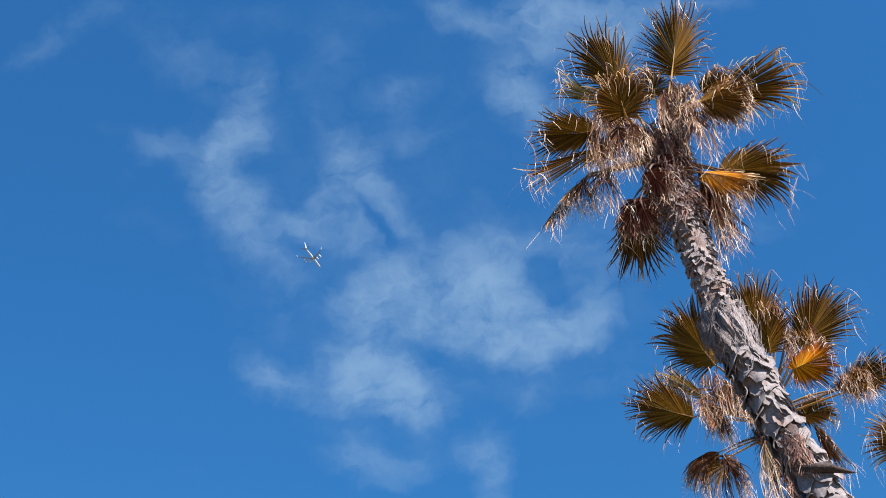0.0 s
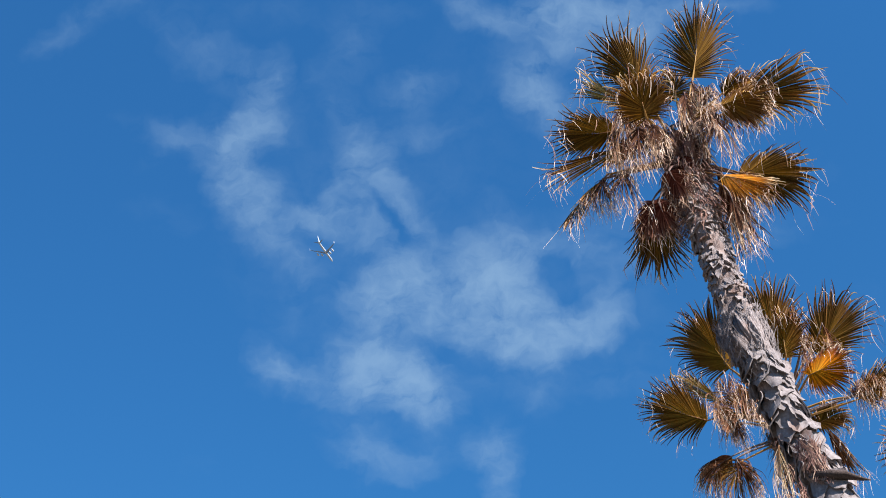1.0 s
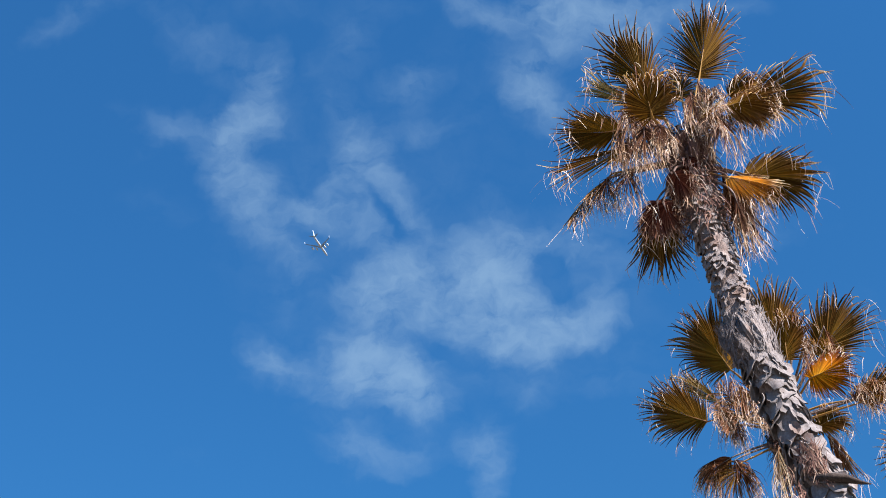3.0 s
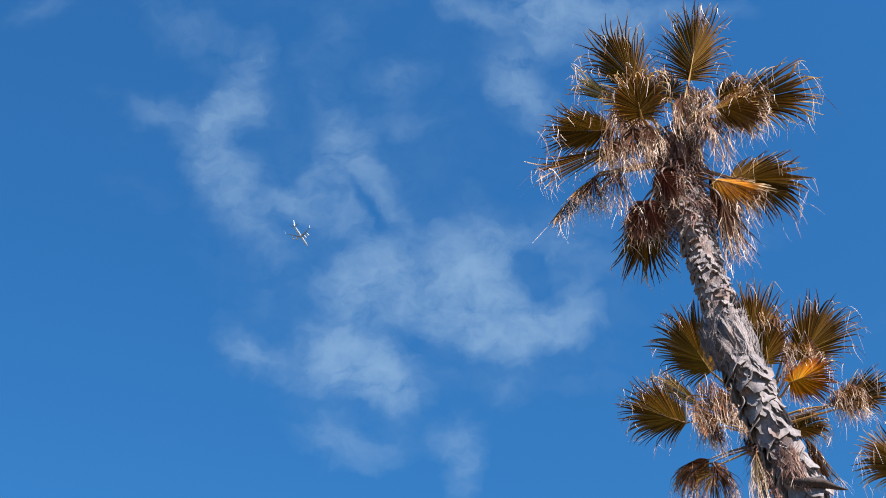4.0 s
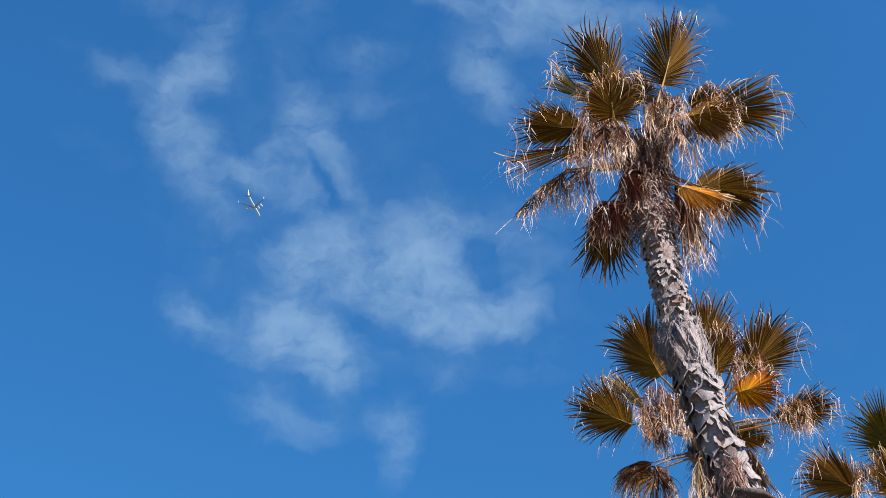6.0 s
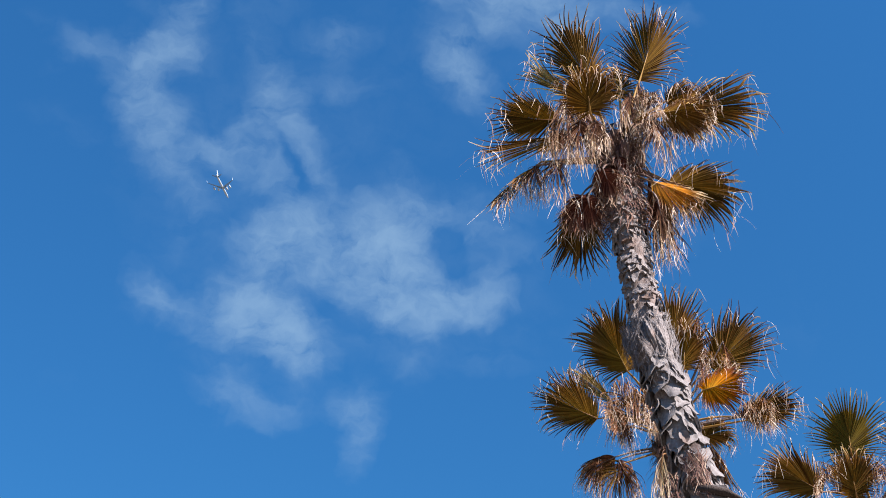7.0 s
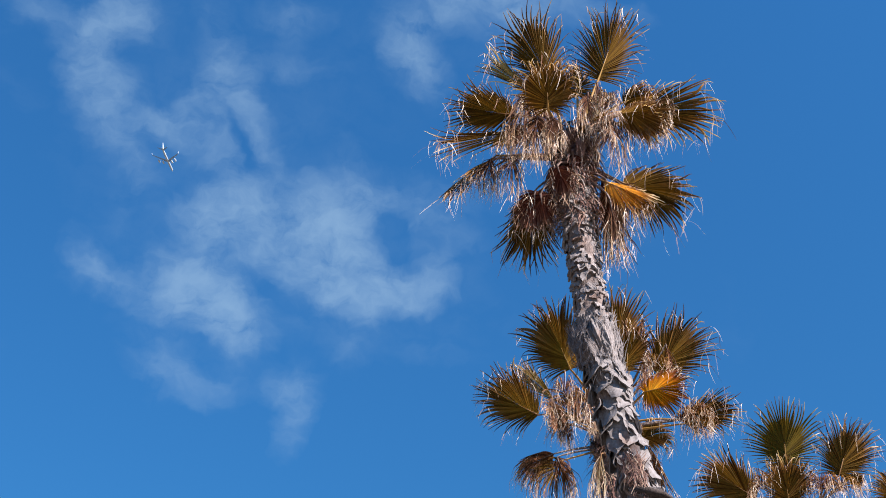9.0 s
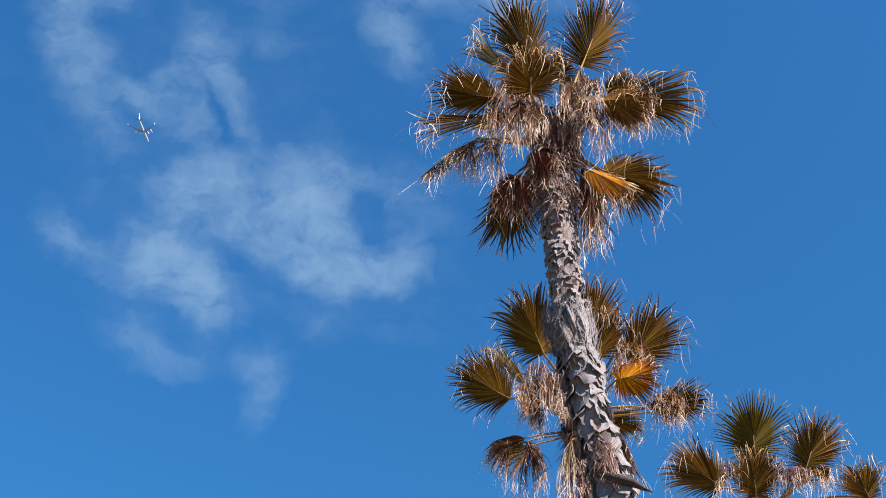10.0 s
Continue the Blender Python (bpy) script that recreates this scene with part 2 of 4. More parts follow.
def bump_node(t, b, height, strength, distance):
    n = t.nodes.new("ShaderNodeBump")
    n.inputs["Strength"].default_value, n.inputs["Distance"].default_value = strength, distance
    t.links.new(height, n.inputs["Height"])
    t.links.new(n.outputs[0], b.inputs["Normal"])


def stretched(t, vec, scale):
    n = t.nodes.new("ShaderNodeMapping")
    n.inputs["Scale"].default_value = scale
    t.links.new(vec, n.inputs["Vector"])
    return n.outputs[0]


def leaf_material(name, stops, glow=0.35, rough=0.6, grain=0.75, vary=1.0):
    """A fan leaf: u runs from the stalk to the tips, v tells the segments apart."""
    m, t, b = material(name, rough + 0.12)
    b.inputs["Specular IOR Level"].default_value = 0.08
    uv = t.nodes.new("ShaderNodeUVMap").outputs[0]
    sep = t.nodes.new("ShaderNodeSeparateXYZ")
    t.links.new(uv, sep.inputs[0])
    geo = t.nodes.new("ShaderNodeNewGeometry").outputs["Position"]
    blotch = noise_node(t, geo, 9.0, 4.0)
    streak = noise_node(t, stretched(t, uv, (6.0, 90.0, 1.0)), 1.0, 3.0)
    s = math_node(t, "ADD", sep.outputs[0], math_node(t, "MULTIPLY_ADD", blotch, 0.5, -0.25))
    s = math_node(t, "ADD", s, math_node(t, "MULTIPLY_ADD", sep.outputs[1], 0.24, -0.12))
    col = ramp_node(t, s, stops)
    col = mix_node(t, math_node(t, "MULTIPLY", streak, grain), col, (0.45, 0.40, 0.32), "MULTIPLY")
    uneven = ramp_node(t, sep.outputs[1], [(0.0, (0.36, 0.27, 0.29)), (0.3, (0.74, 0.66, 0.66)), (0.65, (1.0, 1.0, 1.0)), (1.0, (1.6, 1.5, 1.3))])
    col = mix_node(t, vary, col, uneven, "MULTIPLY")
    t.links.new(col, b.inputs["Base Color"])
    bump_node(t, b, streak, 0.4, 0.003)
    tr = t.nodes.new("ShaderNodeBsdfTranslucent")
    t.links.new(mix_node(t, 1.0, col, (0.95, 0.84, 0.36), "MULTIPLY"), tr.inputs[0])
    mixer = t.nodes.new("ShaderNodeMixShader")
    mixer.inputs[0].default_value = glow
    out = t.nodes["Material Output"]
    t.links.new(b.outputs[0], mixer.inputs[1]), t.links.new(tr.outputs[0], mixer.inputs[2])
    t.links.new(mixer.outputs[0], out.inputs[0])
    return m


BONE = (0.84, 0.71, 0.57)
LEAF = {
    "green": leaf_material("green_leaf", [(0.0, (0.185, 0.108, 0.018)), (0.3, (0.18, 0.1, 0.015)), (0.55, (0.17, 0.094, 0.022)), (0.8, (0.2, 0.115, 0.06)), (0.94, (0.25, 0.15, 0.09)), (1.0, (0.56, 0.43, 0.3))], 0.4, 0.6, 0.8, 0.9),
    "tan": leaf_material("tan_leaf", [(0.0, (0.34, 0.21, 0.035)), (0.3, (0.29, 0.16, 0.03)), (0.55, (0.24, 0.13, 0.042)), (0.8, (0.25, 0.145, 0.09)), (0.93, (0.3, 0.18, 0.12)), (1.0, (0.56, 0.43, 0.3))], 0.55, 0.6, 0.8, 0.9),
    "gold": leaf_material("golden_leaf", [(0.0, (0.82, 0.56, 0.16)), (0.45, (0.74, 0.39, 0.05)), (0.7, (0.3, 0.15, 0.045)), (0.88, (0.45, 0.3, 0.17)), (1.0, BONE)], 0.62, 0.6, 0.4),
    "orange": leaf_material("orange_leaf", [(0.0, (0.72, 0.4, 0.022)), (0.55, (0.64, 0.26, 0.012)), (0.8, (0.25, 0.07, 0.03)), (0.9, (0.36, 0.2, 0.14)), (1.0, BONE)], 0.62, 0.6, 0.4),
    "brown": leaf_material("browning_leaf", [(0.0, (0.2, 0.118, 0.026)), (0.4, (0.21, 0.12, 0.026)), (0.65, (0.27, 0.145, 0.055)), (0.82, (0.38, 0.24, 0.145)), (1.0, BONE)], 0.4),
    "dead": leaf_material("dead_leaf", [(0.0, (0.15, 0.07, 0.045)), (0.35, (0.19, 0.1, 0.068)), (0.6, (0.24, 0.15, 0.1)), (0.84, (0.4, 0.285, 0.2)), (1.0, (0.74, 0.62, 0.51))], 0.25),
    "rust": leaf_material("rusty_dead_leaf", [(0.0, (0.2, 0.09, 0.05)), (0.35, (0.26, 0.125, 0.075)), (0.6, (0.35, 0.19, 0.125)), (0.84, (0.5, 0.345, 0.265)), (1.0, (0.8, 0.67, 0.56))], 0.35),
    "fresh": leaf_material("fresh_leaf", [(0.0, (0.17, 0.125, 0.03)), (0.35, (0.165, 0.12, 0.022)), (0.7, (0.19, 0.13, 0.024)), (0.9, (0.26, 0.18, 0.07)), (1.0, BONE)], 0.42, 0.6, 0.7, 0.6),
    # red-brown dead leaves; the shade they hang in is put into the dark ramp
    "maroon": leaf_material("shaded_maroon_dead_leaf", [(0.0, (0.15, 0.05, 0.04)), (0.4, (0.16, 0.062, 0.052)), (0.7, (0.23, 0.115, 0.09)), (0.9, (0.3, 0.18, 0.14)), (1.0, (0.42, 0.3, 0.24))], 0.25),
    "bone": leaf_material("bleached_leaf", [(0.0, (0.5, 0.39, 0.29)), (0.4, (0.76, 0.66, 0.53)), (1.0, (0.86, 0.77, 0.65))], 0.35),
    "pale": leaf_material("pale_leaf", [(0.0, (0.36, 0.28, 0.09)), (0.4, (0.4, 0.31, 0.13)), (0.7, (0.5, 0.4, 0.24)), (1.0, BONE)], 0.4),
}


def thread_material():
    m, t, b = material("dry_thread", 0.7)
    info = t.nodes.new("ShaderNodeNewGeometry")
    col = ramp_node(t, info.outputs["Random Per Island"], [(0.0, (0.17, 0.075, 0.055)), (0.35, (0.4, 0.26, 0.17)), (0.75, (0.66, 0.55, 0.45)), (1.0, (0.88, 0.8, 0.71))])
    t.links.new(col, b.inputs["Base Color"])
    return m


def stalk_material():
    m, t, b = material("leaf_stalk", 0.5)
    pos = t.nodes.new("ShaderNodeNewGeometry").outputs["Position"]
    rnd = t.nodes.new("ShaderNodeObjectInfo").outputs["Random"]
    s = math_node(t, "ADD", math_node(t, "MULTIPLY", rnd, 0.7), math_node(t, "MULTIPLY", noise_node(t, pos, 14.0), 0.45))
    col = ramp_node(t, s, [(0.0, (0.15, 0.095, 0.025)), (0.45, (0.33, 0.19, 0.05)), (0.75, (0.21, 0.105, 0.045)), (1.0, (0.36, 0.22, 0.12))])
    t.links.new(col, b.inputs["Base Color"])
    bump_node(t, b, noise_node(t, pos, 60.0), 0.3, 0.004)
    return m


def bark_material(name, light, dark, brown_from, grain=(110.0, 110.0, 10.0), relief=0.7):
    """Weathered grey bark with fibres; above brown_from it turns to fresh red-brown fibre."""
    m, t, b = material(name, 0.9)
    b.inputs["Specular IOR Level"].default_value = 0.15
    pos = t.nodes.new("ShaderNodeNewGeometry").outputs["Position"]
    loc = t.nodes.new("ShaderNodeTexCoord").outputs["Object"]
    rnd = t.nodes.new("ShaderNodeObjectInfo").outputs["Random"]
    sep = t.nodes.new("ShaderNodeSeparateXYZ")
    t.links.new(pos, sep.inputs[0])
    big = noise_node(t, pos, 6.0, 5.0)
    fibre = noise_node(t, stretched(t, loc, grain), 1.0, 6.0, 0.7)
    pits = noise_node(t, pos, 45.0, 5.0, 0.7)
    col = mix_node(t, math_node(t, "MULTIPLY_ADD", fibre, 2.6, -0.8), dark, light)
    col = mix_node(t, math_node(t, "MULTIPLY_ADD", pits, 2.0, -0.75), mix_node(t, 1.0, col, (0.55, 0.5, 0.47), "MULTIPLY"), col)
    stain = math_node(t, "MULTIPLY", math_node(t, "SUBTRACT", math_node(t, "MULTIPLY_ADD", rnd, 0.22, big), 0.72), 4.0)
    n = t.nodes.new("ShaderNodeClamp")
    t.links.new(stain, n.inputs[0])
    col = mix_node(t, n.outputs[0], col, (0.19, 0.12, 0.095))
    up = math_node(t, "ADD", math_node(t, "SUBTRACT", sep.outputs[2], brown_from), math_node(t, "MULTIPLY_ADD", noise_node(t, pos, 11.0), 0.9, -0.45))
    k = t.nodes.new("ShaderNodeClamp")
    t.links.new(math_node(t, "MULTIPLY", up, 2.4), k.inputs[0])
    red = mix_node(t, fibre, (0.07, 0.04, 0.035), (0.26, 0.16, 0.13))
    col = mix_node(t, k.outputs[0], col, red)
    t.links.new(col, b.inputs["Base Color"])
    both = math_node(t, "ADD", fibre, pits)
    bump_node(t, b, both, relief, 0.012)
    return m


THREAD, STALK = thread_material(), stalk_material()
BARK = bark_material("palm_bark", (0.44, 0.39, 0.39), (0.16, 0.125, 0.12), 7.3)
SCAR = bark_material("palm_leaf_scar", (0.54, 0.525, 0.55), (0.18, 0.16, 0.165), 7.3)
BOOT = bark_material("palm_leaf_base", (0.39, 0.385, 0.41), (0.21, 0.203, 0.215), 7.3, (26.0, 26.0, 9.0), 0.35)
SHEATH = bark_material("palm_leaf_sheath", (0.42, 0.4, 0.42), (0.11, 0.1, 0.105), 7.3, (75.0, 75.0, 9.0), 0.9)
# dark colour stands for the side turned from the sun
HORN = bark_material("shaded_dry_horn", (0.13, 0.11, 0.108), (0.05, 0.04, 0.037), 9.0)


def ground_material():
    m, t, b = material("dry_ground", 0.95)
    pos = t.nodes.new("ShaderNodeNewGeometry").outputs["Position"]
    s = math_node(t, "ADD", math_node(t, "MULTIPLY", noise_node(t, pos, 0.35, 6.0), 0.6), math_node(t, "MULTIPLY", noise_node(t, pos, 8.0, 6.0, 0.7), 0.4))
    t.links.new(ramp_node(t, s, [(0.3, (0.1, 0.082, 0.06)), (0.5, (0.18, 0.148, 0.108)), (0.7, (0.27, 0.222, 0.165))]), b.inputs["Base Color"])
    bump_node(t, b, noise_node(t, pos, 30.0, 6.0), 0.5, 0.03)
    return m


def paint_material(name, colour, rough, metal=0.0):
    m, t, b = material(name, rough)
    b.inputs["Metallic"].default_value = metal
    pos = t.nodes.new("ShaderNodeTexCoord").outputs["Object"]
    t.links.new(mix_node(t, noise_node(t, pos, 0.6), colour, tuple(c * 0.85 for c in colour)), b.inputs["Base Color"])
    return m


# ---- building helpers ----
def mesh_of(name, verts, faces, mat, uvs=None, smooth=True):
    me = bpy.data.meshes.new(name)
    me.from_pydata(verts, [], faces)
    if uvs is not None:
        layer = me.uv_layers.new(name="UVMap")
        idx = np.empty(len(me.loops), dtype=np.int32)
        me.loops.foreach_get("vertex_index", idx)
        layer.data.foreach_set("uv", np.asarray(uvs, dtype=np.float32)[idx].ravel())
    if smooth:
        me.polygons.foreach_set("use_smooth", np.ones(len(me.polygons), dtype=bool))
    me.materials.append(mat)
    me.update()
    return me


def part(name, me, parent, label=""):
    ob = new(name, me)
    ob.parent = parent
    return tagged(ob, label) if label else ob


def tube(points, radii, sides=8, flat=1.0):
    """A tapered tube along points, closed at both ends; flat squeezes it in height."""
    verts, faces = [], []
    n = len(points)
    for i, p in enumerate(points):
        d = (points[min(i + 1, n - 1)] - points[max(i - 1, 0)]).normalized()
        side = d.cross(Vector((0, 0, 1)))
        side = side.normalized() if side.length > 1e-3 else Vector((1, 0, 0))
        up = side.cross(d)
        for k in range(sides):
            a = 2 * math.pi * k / sides
            verts.append(p + side * (math.cos(a) * radii[i]) + up * (math.sin(a) * radii[i] * flat))
    for i in range(n - 1):
        for k in range(sides):
            j = (k + 1) % sides
            faces.append((i * sides + k, i * sides + j, (i + 1) * sides + j, (i + 1) * sides + k))
    faces.append(tuple(range(sides))[::-1])
    faces.append(tuple((n - 1) * sides + k for k in range(sides)))
    return verts, faces


DOWN = Vector((0, 0, -1))
STATIONS = (0.0, 0.13, 0.28, 0.40, 0.50, 0.58, 0.66, 0.74, 0.81, 0.87, 0.92, 0.96, 1.0)
count = [0]
KIND_LABEL = {"green": "olive-green fan leaf with split dry tips", "tan": "tan and olive fan leaf with split tips", "gold": "yellowing fan leaf with drooping bone-dry tips",
              "orange": "bright orange dying fan leaf with dark red edge", "brown": "browning fan leaf with dry hanging tips",
              "dead": "dead brown fan leaf hanging from the crown", "rust": "dead rust-brown fan leaf hanging from the crown", "pale": "pale thin straw-coloured fan leaf", "maroon": "red-brown dead fan leaf against the trunk, darkened for shade", "fresh": "olive-green fan leaf with spiky tips", "bone": "bleached bone-white dead fan leaf"}


def frond(palm, kind, hub, axis, length, normal, half, droop, dry, segs, arch, whole=0.0):
    """A fan leaf of a palm on its stalk. hub: where the blade begins, from the palm's heart; axis and normal: of the blade; half: its spread
    to each side in degrees; droop, arch: how it sags; dry: the share of tips that hang dead; whole: how far out the segments
    of a folded leaf hold together."""
    count[0] += 1
    rng = random.Random(count[0])
    heart = palm["heart"]
    big = palm["size"]
    hub, axis, normal, length = Vector(hub) * big, Vector(axis).normalized(), Vector(normal).normalized(), length * big
    side = axis.cross(normal).normalized()
    origin = Vector(heart)
    # stalk
    flat = Vector((hub.x, hub.y, 0))
    flat = flat.normalized() if flat.length > 0.02 else Vector((1, 0, 0))
    foot = flat * (0.07 * big) + Vector((0, 0, min(0.0, hub.z * 0.6) - 0.05 * big))
    ctrl = foot.lerp(hub, 0.55) + Vector((0, 0, 0.03 + 0.10 * (hub - foot).length if hub.z > -0.1 else 0.0)) if kind not in ("dead", "bone", "maroon", "rust") else foot.lerp(hub, 0.4) + flat * (0.10 * big)
    pts, rad = [], []
    for i in range(11):
        s = i / 10
        pts.append(origin + foot * (1 - s) ** 2 + ctrl * (2 * s * (1 - s)) + hub * s * s)
        rad.append((0.021 - 0.010 * s) * big)
    costa, fold_up = rng.uniform(0.26, 0.36) * length, rng.uniform(0.3, 0.55)
    pts += [origin + hub + axis * (costa * 0.5), origin + hub + axis * costa]
    rad += [0.0045 * big, 0.0015 * big]
    v, f = tube(pts, rad, 8, 0.55)
    ob = part("frond", mesh_of("frond", v, f, BARK if kind in ("dead", "maroon", "rust") else STALK), palm, KIND_LABEL[kind])
    # blade
    verts, faces, uvs, lines = [], [], [], []
    tight = (0.36 if kind == "fresh" else 0.46 if dry < 1 else 0.14) + 0.08 * rng.random()
    tight = max(tight, whole)
    loose = 0.005 if dry < 1 else 0.12
    inner, outer = radians(half) * 0.7, radians(min(118, half * (1.1 if half < 22 else 2.35)))
    segs = int(segs * (1.0 if half < 22 else 1.7))
    step = 2 * outer / segs
    bow = rng.uniform(-0.12, 0.12)
    for i in range(segs):
        x = 2 * (i + 0.5) / segs - 1
        phi = outer * x
        shrink = min(1.0, max(0.0, (abs(phi) - inner) / (outer - inner)))
        seg_len = (length - costa * (1 - abs(2 * (i + 0.5) / segs - 1))) * (1 - shrink * shrink * (3 - 2 * shrink) * 0.55) * rng.uniform(0.90 - loose, 1.06 + loose) * (1 - 0.15 * max(0.0, abs(x) - 0.68) / 0.32)
        d = (axis * math.cos(phi) + side * math.sin(phi) - normal * (fold_up * abs(math.sin(phi)) + rng.uniform(-0.03, 0.03)) + side * bow).normalized()
        rim = max(0.0, abs(x) - 0.68) / 0.32
        stray = loose + 0.03 * rim
        d = (d + Vector((rng.gauss(0, stray), rng.gauss(0, stray), rng.gauss(0, stray)))).normalized()
        w = side * math.cos(phi) - axis * math.sin(phi)
        p = origin + hub + axis * (costa * (1 - abs(2 * (i + 0.5) / segs - 1))) + d * (STATIONS[0] * seg_len)
        broken = rng.random() < (dry if dry >= 0.9 else dry * 0.7)
        start = rng.uniform(0.48, 0.68) if dry >= 1 else rng.uniform(0.78 - 0.18 * dry, 0.95)
        drag = rng.uniform(0.8, 1.5) if dry >= 1 else rng.uniform(0.45, 0.95)
        weight = rng.uniform(8.0, 24.0) if dry >= 1 else rng.uniform(3.0, 10.0)
        curl = Vector((rng.uniform(-1, 1), rng.uniform(-1, 1), rng.uniform(-0.4, 0.4))) * rng.uniform(0.5, 2.5)
        tone = rng.random()
        joined = tight * (1.15 - 0.65 * x * x) + rng.uniform(-0.06, 0.07)
        base = len(verts)
        line, last = [], STATIONS[0]
        for k, s in enumerate(STATIONS):
            ds = s - last
            last = s
            g = droop * (0.5 + 1.5 * s) + arch * 1.6 * s + 1.3 * rim * s * (1.0 if half >= 22 else 0.3)
            if s > 0.6:
                g += 1.9 * (s - 0.6)
            if broken and s > start:
                g += weight
            before = d.copy()
            d = d + DOWN * (g * ds)
            if s > max(0.6, tight):
                d = d + side * (1.1 * x * ds)
                d = d + curl * (ds * (1.5 if broken else 0.9))
            d.normalize()
            w.rotate(before.rotation_difference(d))
            stretch = drag if broken and s > start else 1.0
            p = p + d * (ds * seg_len * stretch)
            n = d.cross(w).normalized()
            gap = costa / segs * abs(math.sin(phi))
            full = seg_len * math.tan(step / 2) * s + gap
            if s <= joined:
                hw, fold = full * 1.25, 0.95
            else:
                q = (s - joined) / (1 - joined)
                hw = (seg_len * math.tan(step / 2) * joined + gap) * (0.95 * (1 - q) ** 0.85 * ((0.34 if dry < 1 else 0.6) if broken and s > start else 1.0)) + 0.0016 * big
                fold = 0.9
            ww = (w - d * w.dot(d)).normalized()
            verts += [p - ww * hw, p + n * (hw * fold), p + ww * hw]
            uvs += [(s, tone)] * 3
            line.append(p.copy())
        for k in range(len(STATIONS) - 1):
            a = base + 3 * k
            faces += [(a, a + 1, a + 4, a + 3), (a + 1, a + 2, a + 5, a + 4)]
        lines.append(line)
    part("blade", mesh_of("blade", verts, faces, LEAF[kind], uvs), ob)
    # dry threads that hang from the splits and tips
    verts, faces = [], []
    for i in range(int(6 + 90 * dry)):
        line = rng.choice(lines)
        p = line[rng.randrange(6, len(line))].copy()
        d = (DOWN * rng.uniform(0.2, 1.2) + Vector((rng.uniform(-1, 1), rng.uniform(-1, 1), rng.uniform(-0.5, 0.6)))).normalized()
        wide = Vector((rng.uniform(-1, 1), rng.uniform(-0.4, 0.4), 0)).normalized() * rng.uniform(0.0009, 0.0028) * big
        spin = Vector((rng.uniform(-1, 1), rng.uniform(-1, 1), rng.uniform(-1, 1))) * 1.5
        long = rng.uniform(0.04, 0.26) * (0.6 * big + length * 0.6)
        base, steps = len(verts), 6
        for k in range(steps + 1):
            taper = 1 - 0.8 * k / steps
            verts += [p - wide * taper, p + wide * taper]
            d = (d + DOWN * 0.45 + spin * 0.16).normalized()
            p = p + d * (long / steps)
        for k in range(steps):
            a = base + 2 * k
            faces.append((a, a + 1, a + 3, a + 2))
    tagged(part("dry_threads", mesh_of("dry_threads", verts, faces, THREAD), ob, "bone-coloured dry leaf threads"), kind="stuff")
    return ob


def palm_tree(base, heart, label, size=1.0):
    ob = new("palm_tree")
    ob["size"] = size
    ob.location = base
    ob["heart"] = tuple(Vector(heart) - Vector(base))
    return tagged(ob, label, "palm tree", "palm trees")


def trunk(palm, line, radius, top, label):
    """A ringed, slightly lumpy trunk; line(z) gives its middle in world x and y, radius(z) its half width."""
    base = palm.location
    verts, faces, sides = [], [], 36
    rows = int(top / 0.035)
    for i in range(rows + 1):
        z = top * i / rows
        x, y = line(z)
        ring = 0.006 * math.sin(z * 70 + 2 * noise.noise(Vector((x, y, z * 3))))
        for k in range(sides):
            a = 2 * math.pi * k / sides
            lump = 0.012 * noise.noise(Vector((math.cos(a) * 2.2, math.sin(a) * 2.2, z * 5))) + 0.006 * noise.noise(Vector((math.cos(a) * 9, math.sin(a) * 9, z * 24)))
            r = radius(z) + ring + lump
            verts.append(Vector((x + r * math.cos(a), y + r * math.sin(a), z)) - base)
    for i in range(rows):
        for k in range(sides):
            j = (k + 1) % sides
            faces.append((i * sides + k, i * sides + j, (i + 1) * sides + j, (i + 1) * sides + k))
    faces.append(tuple(rows * sides + k for k in range(sides)))
    faces.append(tuple(range(sides))[::-1])
    return part("trunk", mesh_of("trunk", verts, faces, BARK), palm, label)


def scale_mesh(name, wide, high, thick, seed, mat, skew, ragged):
    """An old leaf base left on the trunk: a curved plate, tucked in at its top, with a free and ragged lower edge. x across, y outwards, z up."""
    rng = random.Random(seed)
    nu, nv = 8, 4
    verts, faces = [], []
    low = [rng.uniform(-ragged, ragged) for _ in range(nu)]
    point = rng.uniform(-0.5, 0.5)

    def spot(i, j, back):
        v, q = j / (nv - 1), 2 * i / (nu - 1) - 1
        x = q * wide / 2 * (1.0 - 0.25 * v)
        z = -high * (1 - v) * (1.05 - 0.45 * abs(q - point) + low[i]) + skew * q * high * (1 - 0.4 * v)
        out = thick * (0.3 + 0.9 * (1 - v)) + 0.25 * thick * math.sin(4 * q + seed) * (1 - v)
        reach = 0.114 + out - (thick * 0.8 if back else 0.0)
        return reach * math.sin(x / 0.114), reach * math.cos(x / 0.114) - 0.114, z

    for j in range(nv):
        for i in range(nu):
            verts.append(spot(i, j, False))
    for j in range(nv - 1):
        for i in range(nu - 1):
            faces.append((j * nu + i, j * nu + i + 1, (j + 1) * nu + i + 1, (j + 1) * nu + i))
    rim = [(i, 0) for i in range(nu)] + [(nu - 1, j) for j in range(1, nv)]
    rim = [(0, j) for j in range(nv - 1, 0, -1)] + rim
    base = len(verts)
    for i, j in rim:
        verts += [spot(i, j, False), spot(i, j, True)]
    for k in range(len(rim) - 1):
        a = base + 2 * k
        faces.append((a, a + 1, a + 3, a + 2))
    return mesh_of(name, verts, faces, mat)


